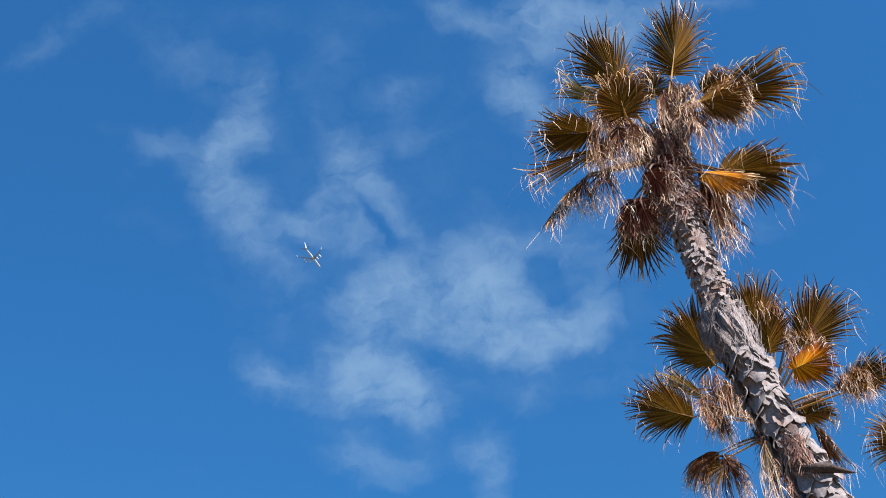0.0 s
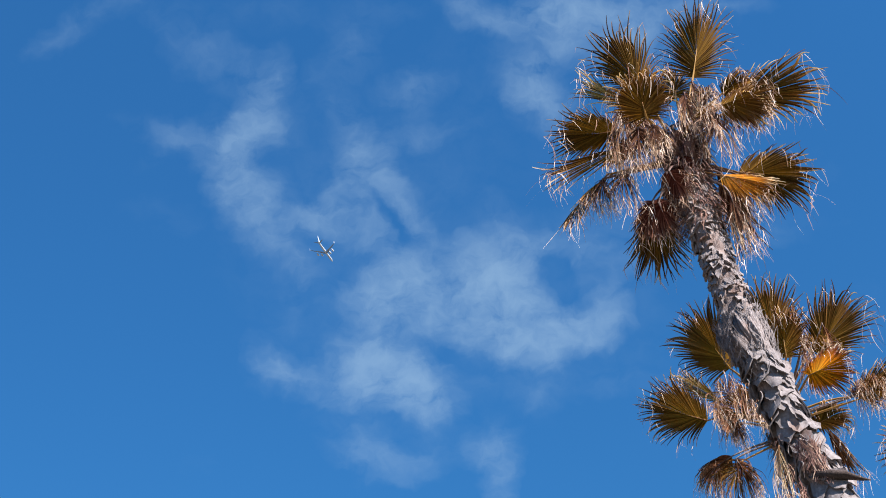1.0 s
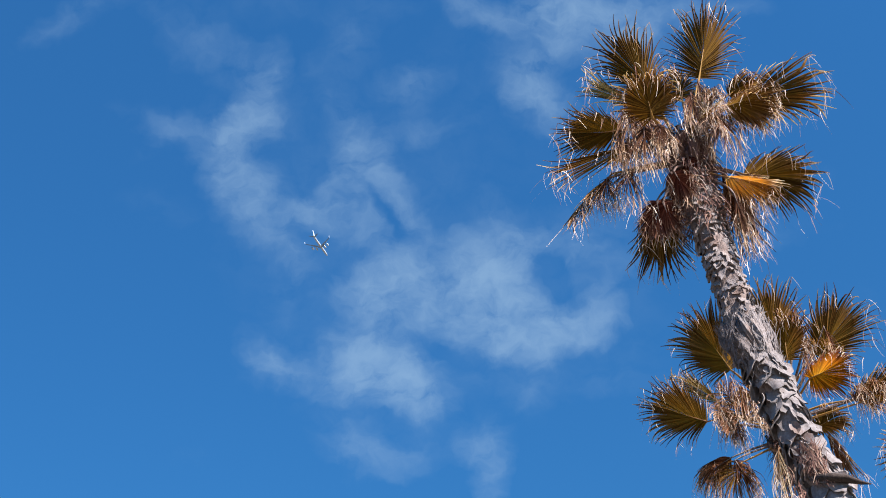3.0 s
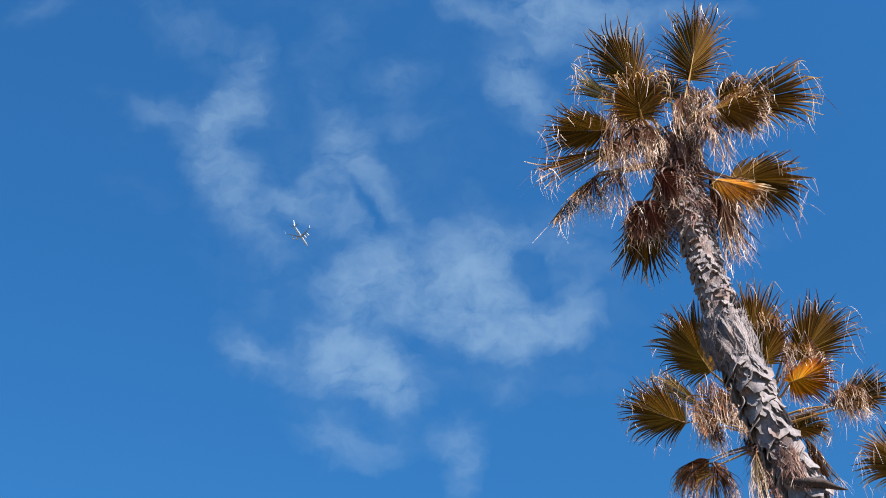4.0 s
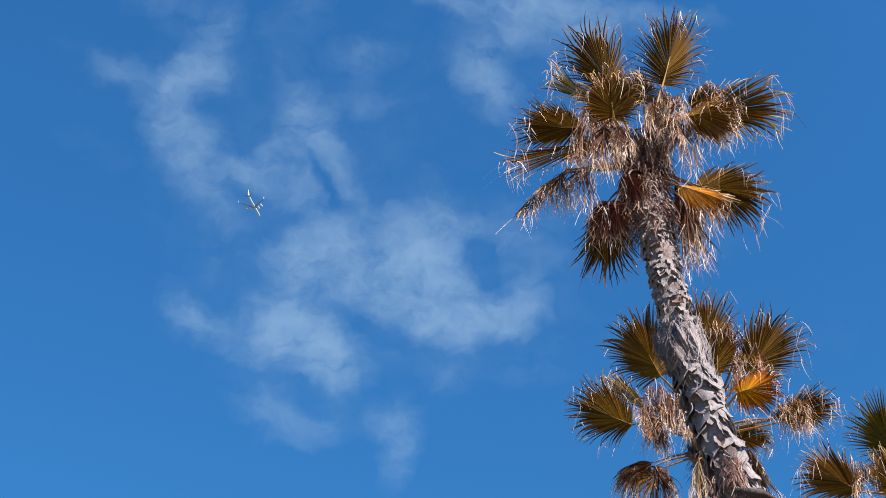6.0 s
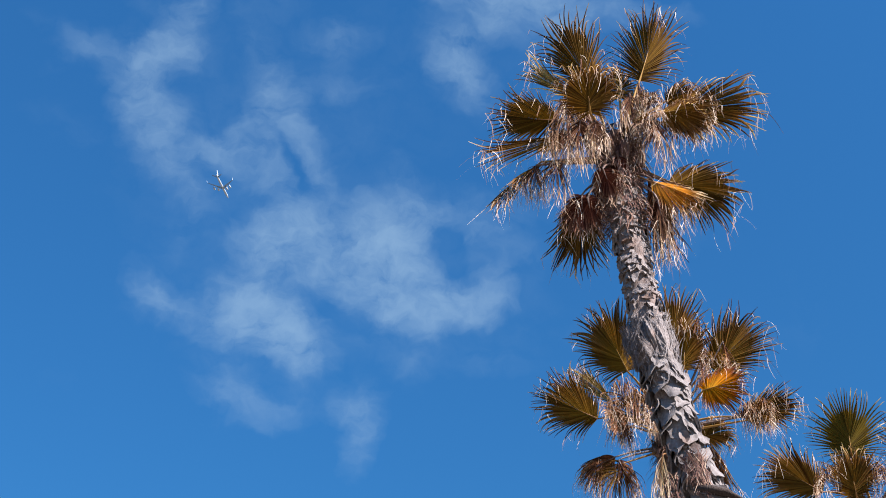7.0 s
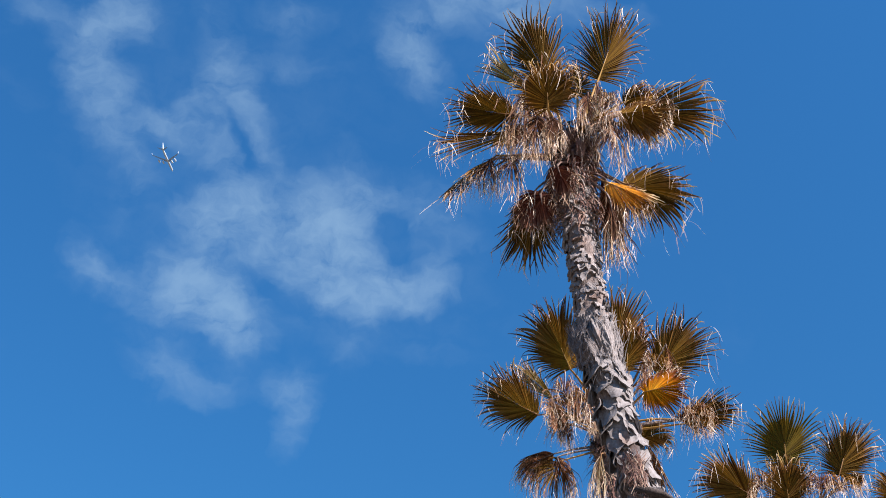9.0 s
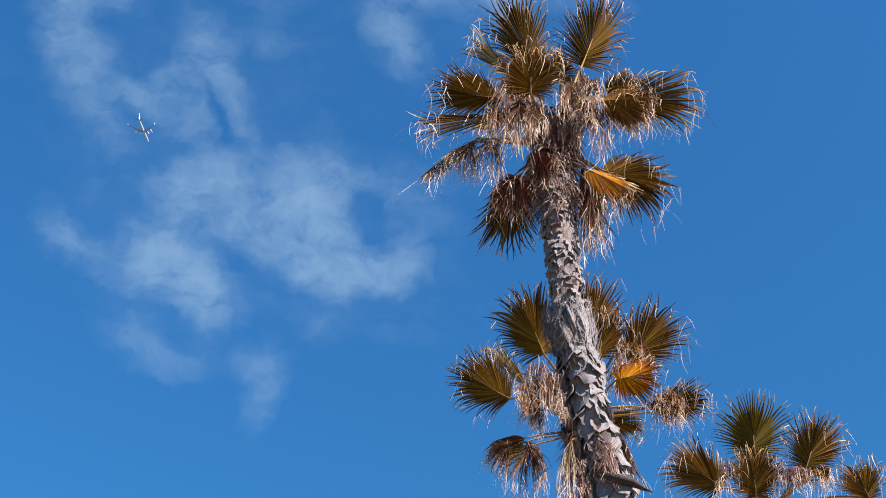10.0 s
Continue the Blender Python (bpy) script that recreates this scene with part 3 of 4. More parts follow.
def boot_mesh(name, seed, size, mat):
    """A broad old leaf base that clasps the trunk: its upper end is tucked in, its slanting lower edge and outer corner stand free.
    x across, y outwards, z up."""
    rng = random.Random(seed)
    nu, nv, wrap = 12, 9, 0.114
    ul, ur, lr, ll = [(x * size + rng.uniform(-0.012, 0.012), z * size + rng.uniform(-0.012, 0.012)) for x, z in ((-0.088, 0.078), (0.076, 0.05), (0.07, -0.095), (-0.078, 0.02))]
    torn = [rng.uniform(-0.01, 0.01) for _ in range(nu)]
    lift, curl = rng.uniform(0.02, 0.05), rng.choice((0.01, 0.02, 0.035, 0.06))
    lean, swing = radians(rng.uniform(-30, 0)), rng.uniform(0.008, 0.03)
    verts, faces = [], []

    def spot(i, j, back):
        p, q = i / (nu - 1), j / (nv - 1)
        x = (ul[0] * (1 - p) + ur[0] * p) * q + (ll[0] * (1 - p) + lr[0] * p) * (1 - q)
        z = (ul[1] * (1 - p) + ur[1] * p) * q + (ll[1] * (1 - p) + lr[1] * p) * (1 - q)
        z += (torn[i] - 0.006 * math.sin(math.pi * p) + swing * math.sin(2 * math.pi * p)) * (1 - q) ** 2
        x += 0.02 * math.sin(math.pi * q) * (2 * p - 1) - 0.5 * swing * math.sin(2 * math.pi * q) * p
        roll = 0.011 * math.sin(2.5 * math.pi * (p * 0.8 + 0.35 * q) + seed) * (1 - q) ** 0.7
        out = 0.006 + roll + lift * (1 - q) ** 1.5 * (0.5 + 0.5 * p) + curl * p ** 5 * (0.3 + 0.7 * q)
        reach = wrap + out - (0.009 if back else 0.0)
        x, z = x * math.cos(lean) - z * math.sin(lean), x * math.sin(lean) + z * math.cos(lean)
        return -reach * math.sin(x / wrap), reach * math.cos(x / wrap) - wrap, z

    for j in range(nv):
        for i in range(nu):
            verts.append(spot(i, j, False))
    for j in range(nv - 1):
        for i in range(nu - 1):
            faces.append((j * nu + i, (j + 1) * nu + i, (j + 1) * nu + i + 1, j * nu + i + 1))
    rim = [(0, j) for j in range(nv - 1, 0, -1)] + [(i, 0) for i in range(nu)] + [(nu - 1, j) for j in range(1, nv)] + [(i, nv - 1) for i in range(nu - 2, -1, -1)]
    base = len(verts)
    for i, j in rim:
        verts += [spot(i, j, False), spot(i, j, True)]
    for k in range(len(rim)):
        a, b = base + 2 * k, base + 2 * ((k + 1) % len(rim))
        faces.append((a, a + 1, b + 1, b))
    return mesh_of(name, verts, faces, mat)


def fibre_material():
    m, t, b = material("crown_fibre", 0.85)
    info = t.nodes.new("ShaderNodeNewGeometry")
    col = ramp_node(t, info.outputs["Random Per Island"], [(0.0, (0.07, 0.035, 0.032)), (0.5, (0.16, 0.085, 0.07)), (0.85, (0.28, 0.18, 0.14)), (1.0, (0.48, 0.37, 0.29))])
    t.links.new(col, b.inputs["Base Color"])
    return m


FIBRE = fibre_material()


def crown_base(palm, seed, radius, deep, amount):
    """The shaggy top of a trunk: cut stalk stubs round the heart and a coat of red-brown fibres below them."""
    rng = random.Random(seed)
    heart = Vector(palm["heart"])
    for i in range(16):
        a = i * 2.4 + rng.uniform(-0.2, 0.2)
        out = Vector((math.cos(a), math.sin(a), 0))
        low = heart + out * (radius * 0.8) + Vector((0, 0, -0.4 + 0.012 * i))
        high = heart + out * (radius * rng.uniform(0.9, 1.5)) + Vector((0, 0, -0.24 + 0.01 * i + rng.uniform(0, 0.08)))
        pts = [low, low.lerp(high, 0.5) + out * 0.03, high]
        v, f = tube(pts, [0.05, 0.04, rng.uniform(0.016, 0.026)], 8, 0.5)
        part("stalk_stub", mesh_of("stalk_stub", v, f, BARK), palm, "cut brown leaf stalk stub")
    verts, faces = [], []
    for i in range(amount):
        a = rng.uniform(0, 2 * math.pi)
        out = Vector((math.cos(a), math.sin(a), 0))
        drop = deep * rng.random() ** 1.4
        p = heart + out * (radius * rng.uniform(0.85, 1.1)) + Vector((0, 0, 0.02 - drop))
        d = (out * rng.uniform(0.2, 1.0) + Vector((rng.uniform(-0.5, 0.5), rng.uniform(-0.5, 0.5), rng.uniform(-0.6, 0.5)))).normalized()
        wide = Vector((-out.y, out.x, rng.uniform(-0.3, 0.3))).normalized() * rng.uniform(0.002, 0.008)
        long = rng.uniform(0.06, 0.2)
        base, steps = len(verts), 5
        for k in range(steps + 1):
            taper = 1 - 0.85 * k / steps
            verts += [p - wide * taper, p + wide * taper]
            d = (d + DOWN * rng.uniform(0.25, 0.6)).normalized()
            p = p + d * (long / steps)
        for k in range(steps):
            b = base + 2 * k
            faces.append((b, b + 1, b + 3, b + 2))
    tagged(part("crown_fibre", mesh_of("crown_fibre", verts, faces, FIBRE), palm, "shaggy red-brown fibre below the crown"), kind="stuff")


# ---- setting ----
bm = bmesh.new()
bmesh.ops.create_grid(bm, x_segments=60, y_segments=60, size=2500)
for vert in bm.verts:
    vert.co.z = -0.0001 * max(0.0, math.hypot(vert.co.x, vert.co.y) - 60)
ground_mesh = bpy.data.meshes.new("ground")
bm.to_mesh(ground_mesh)
bm.free()
ground_mesh.materials.append(ground_material())
tagged(new("ground", ground_mesh), "pale dry sandy earth with darker patches", "ground", kind="structure")


# ---- palms ----
def line_a(z):
    d = 8.0 - z
    x = 1.21 + 0.02 * d * d + 0.005 * d ** 3 if d < 3.15 else 1.5647 + 0.49 * (1 - math.exp(-(d - 3.15) / 1.8))
    return x, 7.52 + 0.0315 * d


def radius_a(z):
    r = 0.116 - 0.015 * min(1.0, max(0.0, (7.2 - z) / 1.6)) + 0.018 * math.exp(-((z - 6.02) / 0.18) ** 2)
    r += 0.018 * min(1.0, max(0.0, (z - 7.1) / 0.5))
    return r + 0.06 * math.exp(-z / 0.5) + 0.02 * max(0.0, 3.0 - z) / 3.0


xa, ya = line_a(0)
palm_a = palm_tree((xa, ya, 0), (1.216, 7.52, 8.03), "tall fan palm with grey scaly trunk and shaggy half-dry crown")
trunk(palm_a, line_a, radius_a, 7.98, "grey weathered trunk ringed with old leaf scars")
palm_b = palm_tree((2.3, 8.93, 0), (1.564, 8.9, 6.168), "fan palm with browning crown standing behind the taller one", 0.808)
trunk(palm_b, lambda z: (2.3 - 0.736 * z / 6.17, 8.93 - 0.03 * z / 6.17), lambda z: 0.105 + 0.06 * math.exp(-z / 0.6), 6.13, "grey-brown trunk under a skirt of dead leaves")
palm_c = palm_tree((3.12, 8.65, 0), (2.999, 8.6, 5.262), "lower fan palm with upright olive-green leaves", 0.709)
trunk(palm_c, lambda z: (3.12 - 0.121 * (z / 5.26) ** 1.5, 8.65 - 0.050 * z / 5.26), lambda z: 0.095 + 0.06 * math.exp(-z / 0.6), 5.22, "grey-brown trunk under a skirt of dead leaves")

# old leaf bases on the tall palm's trunk: small ragged ones above, broad woven ones below
small = [scale_mesh("leaf_scar", 0.085 + 0.006 * (s % 5), 0.06 + 0.005 * (s % 4), 0.021, s, SCAR, 0.3 * (-1) ** s, 0.4) for s in range(14)]
broad = [boot_mesh("leaf_base", 20 + k, 0.8 + 0.08 * (k % 5), BOOT) for k in range(16)]
rng = random.Random(7)


def plates(meshes, name, low, high, rows, each, turns, tilt):
    for i in range(rows):
        z = low + (high - low) * (i + 0.5) / rows
        for k in range(each):
            a = 2 * math.pi * (k + 0.5 * (i % 2) + rng.uniform(-0.12, 0.12)) / each
            zz = z + rng.uniform(-0.25, 0.25) * (high - low) / rows
            x, y = line_a(zz)
            r = radius_a(zz) - 0.004
            if rng.random() < 0.08:
                continue
            ob = part(name, rng.choice(meshes), palm_a)
            size = rng.uniform(0.8, 1.2)
            m = pose(x + r * math.cos(a), y + r * math.sin(a), zz, 0, 0, math.degrees(a) - 90) @ pose(0, 0, 0, rng.uniform(-tilt, tilt + 2), rng.choice((-1, 1)) * rng.uniform(0, turns), rng.uniform(-tilt, tilt))
            ob.matrix_basis = Matrix.Translation(-palm_a.location) @ m @ Matrix.Diagonal((size, 1.0, rng.uniform(0.8, 1.25), 1))


plates(small, "leaf_scar", 6.16, 7.9, 27, 8, 60, 8)
plates(broad, "leaf_base", 4.25, 6.05, 18, 7, 14, 8)

# one dried leaf base stands off the trunk like a horn, shade painted dark
spine = [Vector(q) - palm_a.location for q in ((1.47, 7.53, 4.93), (1.56, 7.48, 4.9), (1.65, 7.46, 4.87), (1.73, 7.47, 4.835), (1.79, 7.49, 4.825))]
v, f = tube(spine, [0.05, 0.058, 0.044, 0.02, 0.006], 12, 0.55)
part("leaf_base", mesh_of("leaf_base", v, f, HORN), palm_a, "curled leaf base standing off the trunk, its shade painted dark")


def bark_fibres(palm, seed, low, high, amount, mat, label, turn=math.pi, spread=math.pi, off=0.0):
    """Torn fibres that cling to the trunk, thickest at the top; turn and spread: on which side, as angles."""
    rng = random.Random(seed)
    verts, faces = [], []
    for i in range(amount):
        z = high - (high - low) * rng.random() ** 2
        a = turn + rng.uniform(-spread, spread)
        x, y = line_a(z)
        out = Vector((math.cos(a), math.sin(a), 0))
        p = Vector((x, y, z)) - palm.location + out * (radius_a(z) + off + rng.uniform(0.008, 0.024))
        across = Vector((-out.y, out.x, 0))
        d = (Vector((0, 0, rng.choice((-1, 1)))) + across * rng.uniform(-0.9, 0.9) + out * rng.uniform(0.0, 0.35)).normalized()
        wide = across * rng.uniform(0.002, 0.007)
        long = rng.uniform(0.05, 0.13)
        base, steps = len(verts), 4
        for k in range(steps + 1):
            taper = 1 - 0.8 * k / steps
            verts += [p - wide * taper, p + wide * taper]
            d = (d + DOWN * 0.08 + across * rng.uniform(-0.15, 0.15)).normalized()
            p = p + d * (long / steps)
        for k in range(steps):
            b = base + 2 * k
            faces.append((b, b + 1, b + 3, b + 2))
    tagged(part("bark_fibre", mesh_of("bark_fibre", verts, faces, mat), palm, label), kind="stuff")


def sheath(seed, middle, spread, low, high, flare, mat, label):
    """The fibrous sheath of an old leaf base that flares from the trunk; middle and spread: the side it stands on, as angles."""
    rng = random.Random(seed)
    nu, nv = 30, 12
    torn = [rng.uniform(-0.06, 0.03) for _ in range(nu)]
    verts, faces = [], []

    def spot(i, j, back):
        p, q = 2 * i / (nu - 1) - 1, j / (nv - 1)
        z = low + (high - low + torn[i] * q) * q + 0.05 * p * q
        a = middle + spread * p * (0.75 + 0.25 * q) + 0.25 * (1 - q)
        swell = math.sin(math.pi * 0.86 * q ** 1.5) ** 1.2
        out = flare * swell * math.exp(-(1.5 * p) ** 2) + 0.02 * q
        out += (0.006 * math.sin(13 * p + 5 * q + seed) + 0.004 * math.sin(31 * p + 9 * q)) * q
        x, y = line_a(z)
        reach = radius_a(z) + out - (0.006 if back else 0.0)
        return Vector((x + reach * math.cos(a), y + reach * math.sin(a), z)) - palm_a.location

    for back in (False, True):
        for j in range(nv):
            for i in range(nu):
                verts.append(spot(i, j, back))
    for j in range(nv - 1):
        for i in range(nu - 1):
            a, b = j * nu + i, nu * nv + j * nu + i
            faces += [(a, a + 1, a + nu + 1, a + nu), (b, b + nu, b + nu + 1, b + 1)]
    rim = [i for i in range(nu)] + [j * nu + nu - 1 for j in range(1, nv)] + [(nv - 1) * nu + i for i in range(nu - 2, -1, -1)] + [j * nu for j in range(nv - 2, 0, -1)]
    for k, a in enumerate(rim):
        b = rim[(k + 1) % len(rim)]
        faces.append((a, a + nu * nv, b + nu * nv, b))
    part("leaf_base", mesh_of("leaf_base", verts, faces, mat), palm_a, label)


sheath(31, math.pi + 0.05, 0.75, 5.8, 6.22, 0.095, SHEATH, "grey fibrous leaf sheath flaring from the trunk")
sheath(32, math.pi + 1.75, 0.55, 5.8, 6.2, 0.04, SCAR, "pale split leaf sheath on the trunk")
sheath(34, math.pi + 0.75, 0.5, 5.76, 6.13, 0.06, SHEATH, "grey fibrous leaf sheath flaring from the trunk")
sheath(35, math.pi + 1.2, 0.35, 5.9, 6.2, 0.05, BOOT, "pale split leaf sheath on the trunk")
sheath(33, -0.1, 0.7, 5.84, 6.2, 0.03, SHEATH, "grey fibrous leaf sheath flaring from the trunk")
bark_fibres(palm_a, 21, 5.7, 6.24, 420, BOOT, "pale torn fibres clinging to the trunk", off=0.02)
bark_fibres(palm_a, 23, 5.86, 6.16, 320, SHEATH, "grey torn fibres on the leaf sheath", turn=math.pi + 0.3, spread=0.7, off=0.075)
bark_fibres(palm_a, 22, 4.93, 5.1, 240, FIBRE, "patch of reddish fibre between the leaf bases", turn=-1.9, spread=0.45, off=0.03)

# ---- crowns ----
crown_base(palm_a, 11, 0.15, 1.0, 1700)
crown_base(palm_b, 12, 0.10, 1.5, 1500)
crown_base(palm_c, 13, 0.095, 0.65, 500)
frond(palm_a, "green", (-0.194, -0.041, 0.508), (-0.248, -0.255, 0.935), 0.79, (-0.23, -0.92, -0.31), half=25, droop=0.02, dry=0.30, segs=34, arch=0.03)
frond(palm_a, "green", (0.227, -0.108, 0.497), (0.325, -0.308, 0.894), 0.76, (-0.00, -0.95, -0.32), half=29, droop=0.04, dry=0.35, segs=36, arch=0.03)
frond(palm_a, "brown", (-0.271, -0.570, -0.252), (-0.080, -0.800, 0.560), 0.46, (-0.01, -0.55, -0.83), half=58, droop=0.12, dry=0.95, segs=48, arch=0.25)
frond(palm_a, "pale", (-0.328, 0.083, 0.511), (-0.690, -0.149, 0.709), 0.57, (-0.31, -0.82, -0.48), half=18, droop=0.03, dry=0.60, segs=16, arch=0.00)
frond(palm_a, "green", (-0.465, -0.147, 0.058), (-0.997, -0.077, 0.007), 0.59, (0.05, -0.75, -0.66), half=27, droop=0.03, dry=0.60, segs=32, arch=0.03)
frond(palm_a, "brown", (-0.404, -0.102, -0.097), (-0.994, 0.029, -0.107), 0.79, (0.01, -0.94, -0.34), half=14, droop=0.04, dry=0.70, segs=20, arch=0.03)
frond(palm_a, "green", (-0.630, -0.100, -0.333), (-0.720, -0.108, -0.686), 0.65, (0.08, -0.99, 0.08), half=9, droop=0.02, dry=0.30, segs=22, arch=0.22, whole=0.82)
frond(palm_a, "brown", (-0.587, -0.120, -0.350), (-0.821, -0.101, -0.562), 0.49, (0.07, -0.99, 0.08), half=12, droop=0.30, dry=0.90, segs=20, arch=0.50, whole=0.5)
frond(palm_a, "dead", (-0.679, -0.140, -0.400), (-0.213, -0.068, -0.975), 0.29, (0.12, -0.99, 0.04), half=26, droop=0.30, dry=1.00, segs=30, arch=0.30)
frond(palm_a, "green", (-0.312, 0.051, -0.586), (-0.164, 0.500, -0.850), 0.65, (-0.07, -0.87, -0.50), half=27, droop=0.03, dry=0.30, segs=32, arch=0.05)
frond(palm_a, "maroon", (-0.333, -0.054, -0.645), (-0.028, 0.379, -0.925), 0.37, (-0.09, -0.92, -0.38), half=50, droop=0.40, dry=0.60, segs=36, arch=0.30)
frond(palm_a, "maroon", (-0.291, -0.067, -0.681), (0.147, 0.403, -0.903), 0.28, (-0.13, -0.90, -0.42), half=50, droop=0.40, dry=0.60, segs=30, arch=0.30)
frond(palm_a, "tan", (0.322, -0.331, -0.064), (0.938, -0.337, -0.079), 0.50, (-0.28, -0.85, -0.10), half=32, droop=0.10, dry=0.95, segs=44, arch=0.15)
frond(palm_a, "brown", (0.478, -0.002, 0.245), (0.994, -0.111, 0.006), 0.81, (-0.04, -0.40, -0.91), half=24, droop=0.05, dry=0.60, segs=24, arch=0.03)
frond(palm_a, "green", (0.355, -0.171, 0.054), (0.899, -0.160, -0.408), 0.44, (-0.43, -0.45, -0.78), half=36, droop=0.40, dry=0.50, segs=34, arch=0.35)
frond(palm_a, "gold", (0.198, -0.179, -0.630), (0.911, -0.000, -0.412), 0.47, (0.07, -0.95, 0.16), half=27, droop=0.18, dry=0.70, segs=32, arch=0.06)
frond(palm_a, "green", (0.395, 0.134, -0.387), (0.961, 0.063, -0.270), 0.65, (-0.08, -0.87, -0.49), half=32, droop=0.20, dry=0.60, segs=34, arch=0.15)
frond(palm_a, "maroon", (0.207, -0.067, -0.440), (0.135, 0.505, -0.852), 0.76, (-0.33, -0.79, -0.52), half=18, droop=0.30, dry=0.70, segs=26, arch=0.20)
frond(palm_a, "maroon", (-0.185, -0.127, -0.441), (0.240, 0.461, -0.854), 0.40, (-0.47, -0.72, -0.52), half=36, droop=0.50, dry=0.50, segs=26, arch=0.30)
frond(palm_a, "dead", (0.161, -0.148, -0.057), (0.938, -0.335, 0.094), 0.25, (0.03, -0.18, -0.98), half=50, droop=0.90, dry=1.0, segs=24, arch=0.60)
frond(palm_a, "pale", (0.199, 0.167, 0.276), (0.127, -0.327, 0.936), 0.37, (-0.10, -0.94, -0.32), half=26, droop=0.20, dry=0.90, segs=20, arch=0.20)
frond(palm_a, "dead", (-0.174, -0.212, -0.036), (-0.908, -0.397, -0.131), 0.35, (0.42, -0.88, -0.22), half=50, droop=0.60, dry=1.00, segs=36, arch=0.40)
frond(palm_a, "brown", (0.071, 0.046, 0.457), (0.007, -0.074, 0.997), 0.39, (-0.15, -0.99, -0.07), half=40, droop=0.20, dry=0.90, segs=26, arch=0.20)
frond(palm_a, "brown", (0.050, -0.263, -0.150), (0.788, -0.573, 0.226), 0.31, (0.38, 0.17, -0.91), half=14, droop=0.20, dry=0.60, segs=14, arch=0.10)
frond(palm_a, "brown", (-0.391, 0.134, 0.176), (-0.936, 0.220, -0.274), 0.33, (-0.22, -0.97, -0.01), half=40, droop=0.70, dry=0.90, segs=26, arch=0.40)
frond(palm_a, "dead", (0.162, -0.255, -0.166), (0.501, -0.810, -0.306), 0.24, (-0.56, -0.03, -0.83), half=50, droop=0.80, dry=1.00, segs=30, arch=0.50)
frond(palm_a, "dead", (-0.349, -0.215, -0.201), (-0.833, -0.474, -0.285), 0.35, (0.55, -0.78, -0.31), half=50, droop=0.60, dry=1.00, segs=34, arch=0.50)
frond(palm_a, "brown", (0.422, -0.224, -0.048), (0.942, -0.295, -0.163), 0.32, (-0.28, -0.44, -0.85), half=42, droop=0.50, dry=0.70, segs=34, arch=0.50)
frond(palm_b, "tan", (-0.402, -0.442, 0.306), (-0.408, -0.397, 0.822), 0.77, (-0.13, -0.87, -0.48), half=40, droop=0.03, dry=0.35, segs=38, arch=0.03)
frond(palm_b, "tan", (0.118, -0.629, 0.200), (0.076, -0.569, 0.819), 0.57, (-0.18, -0.82, -0.55), half=36, droop=0.06, dry=0.90, segs=34, arch=0.08)
frond(palm_b, "tan", (0.155, -0.122, 0.697), (-0.052, -0.331, 0.942), 0.76, (-0.18, -0.93, -0.34), half=32, droop=0.04, dry=0.50, segs=26, arch=0.05)
frond(palm_b, "tan", (0.499, -0.274, 0.374), (0.573, -0.371, 0.730), 0.80, (-0.11, -0.92, -0.38), half=32, droop=0.05, dry=0.60, segs=34, arch=0.03)
frond(palm_b, "orange", (0.229, -0.869, -0.161), (0.917, -0.379, 0.124), 0.46, (-0.38, -0.92, 0.03), half=54, droop=0.03, dry=0.45, segs=44, arch=0.06)
frond(palm_b, "brown", (0.727, -0.191, -0.110), (0.940, -0.269, 0.211), 0.65, (-0.04, -0.71, -0.71), half=24, droop=0.08, dry=0.60, segs=28, arch=0.06)
frond(palm_b, "rust", (0.681, -0.246, -0.115), (0.737, -0.675, 0.032), 0.29, (-0.41, -0.49, -0.77), half=55, droop=0.60, dry=1.00, segs=32, arch=0.50)
frond(palm_b, "brown", (0.312, 0.022, -0.223), (0.890, -0.428, 0.156), 0.42, (-0.11, -0.54, -0.84), half=40, droop=0.50, dry=0.90, segs=28, arch=0.40)
frond(palm_b, "tan", (-0.721, -0.260, -0.118), (-0.897, -0.288, 0.336), 0.72, (0.07, -0.85, -0.53), half=32, droop=0.04, dry=0.50, segs=38, arch=0.03)
frond(palm_b, "pale", (-0.525, 0.005, 0.193), (-0.675, -0.254, 0.692), 0.60, (-0.13, -0.88, -0.45), half=20, droop=0.03, dry=0.70, segs=18, arch=0.05)
frond(palm_b, "brown", (-0.363, -0.412, -0.266), (-0.241, -0.818, 0.522), 0.52, (-0.01, -0.54, -0.84), half=56, droop=0.25, dry=1.00, segs=40, arch=0.30)
frond(palm_b, "rust", (-0.560, -0.066, -0.442), (-0.888, -0.125, -0.443), 0.53, (0.27, -0.92, -0.29), half=26, droop=0.60, dry=0.80, segs=34, arch=0.80)
frond(palm_b, "brown", (-0.476, -0.062, -0.508), (-0.506, -0.213, -0.836), 0.58, (0.31, -0.95, 0.06), half=44, droop=0.50, dry=1.00, segs=40, arch=0.30)
frond(palm_b, "bone", (-0.181, -0.612, -0.689), (-0.178, 0.482, -0.858), 0.52, (0.25, -0.95, 0.15), half=20, droop=0.10, dry=1.0, segs=30, arch=0.10)
frond(palm_b, "rust", (0.431, 0.144, -0.228), (0.352, 0.525, -0.775), 0.61, (-0.36, -0.69, -0.63), half=20, droop=0.40, dry=0.80, segs=22, arch=0.30)
frond(palm_b, "maroon", (-0.012, 0.121, -0.351), (0.065, 0.566, -0.822), 0.48, (-0.31, -0.77, -0.56), half=24, droop=0.60, dry=0.50, segs=24, arch=0.30)
frond(palm_b, "rust", (-0.410, -0.162, -0.099), (-0.759, -0.651, 0.024), 0.37, (0.64, -0.75, -0.15), half=55, droop=0.50, dry=0.90, segs=34, arch=0.50)
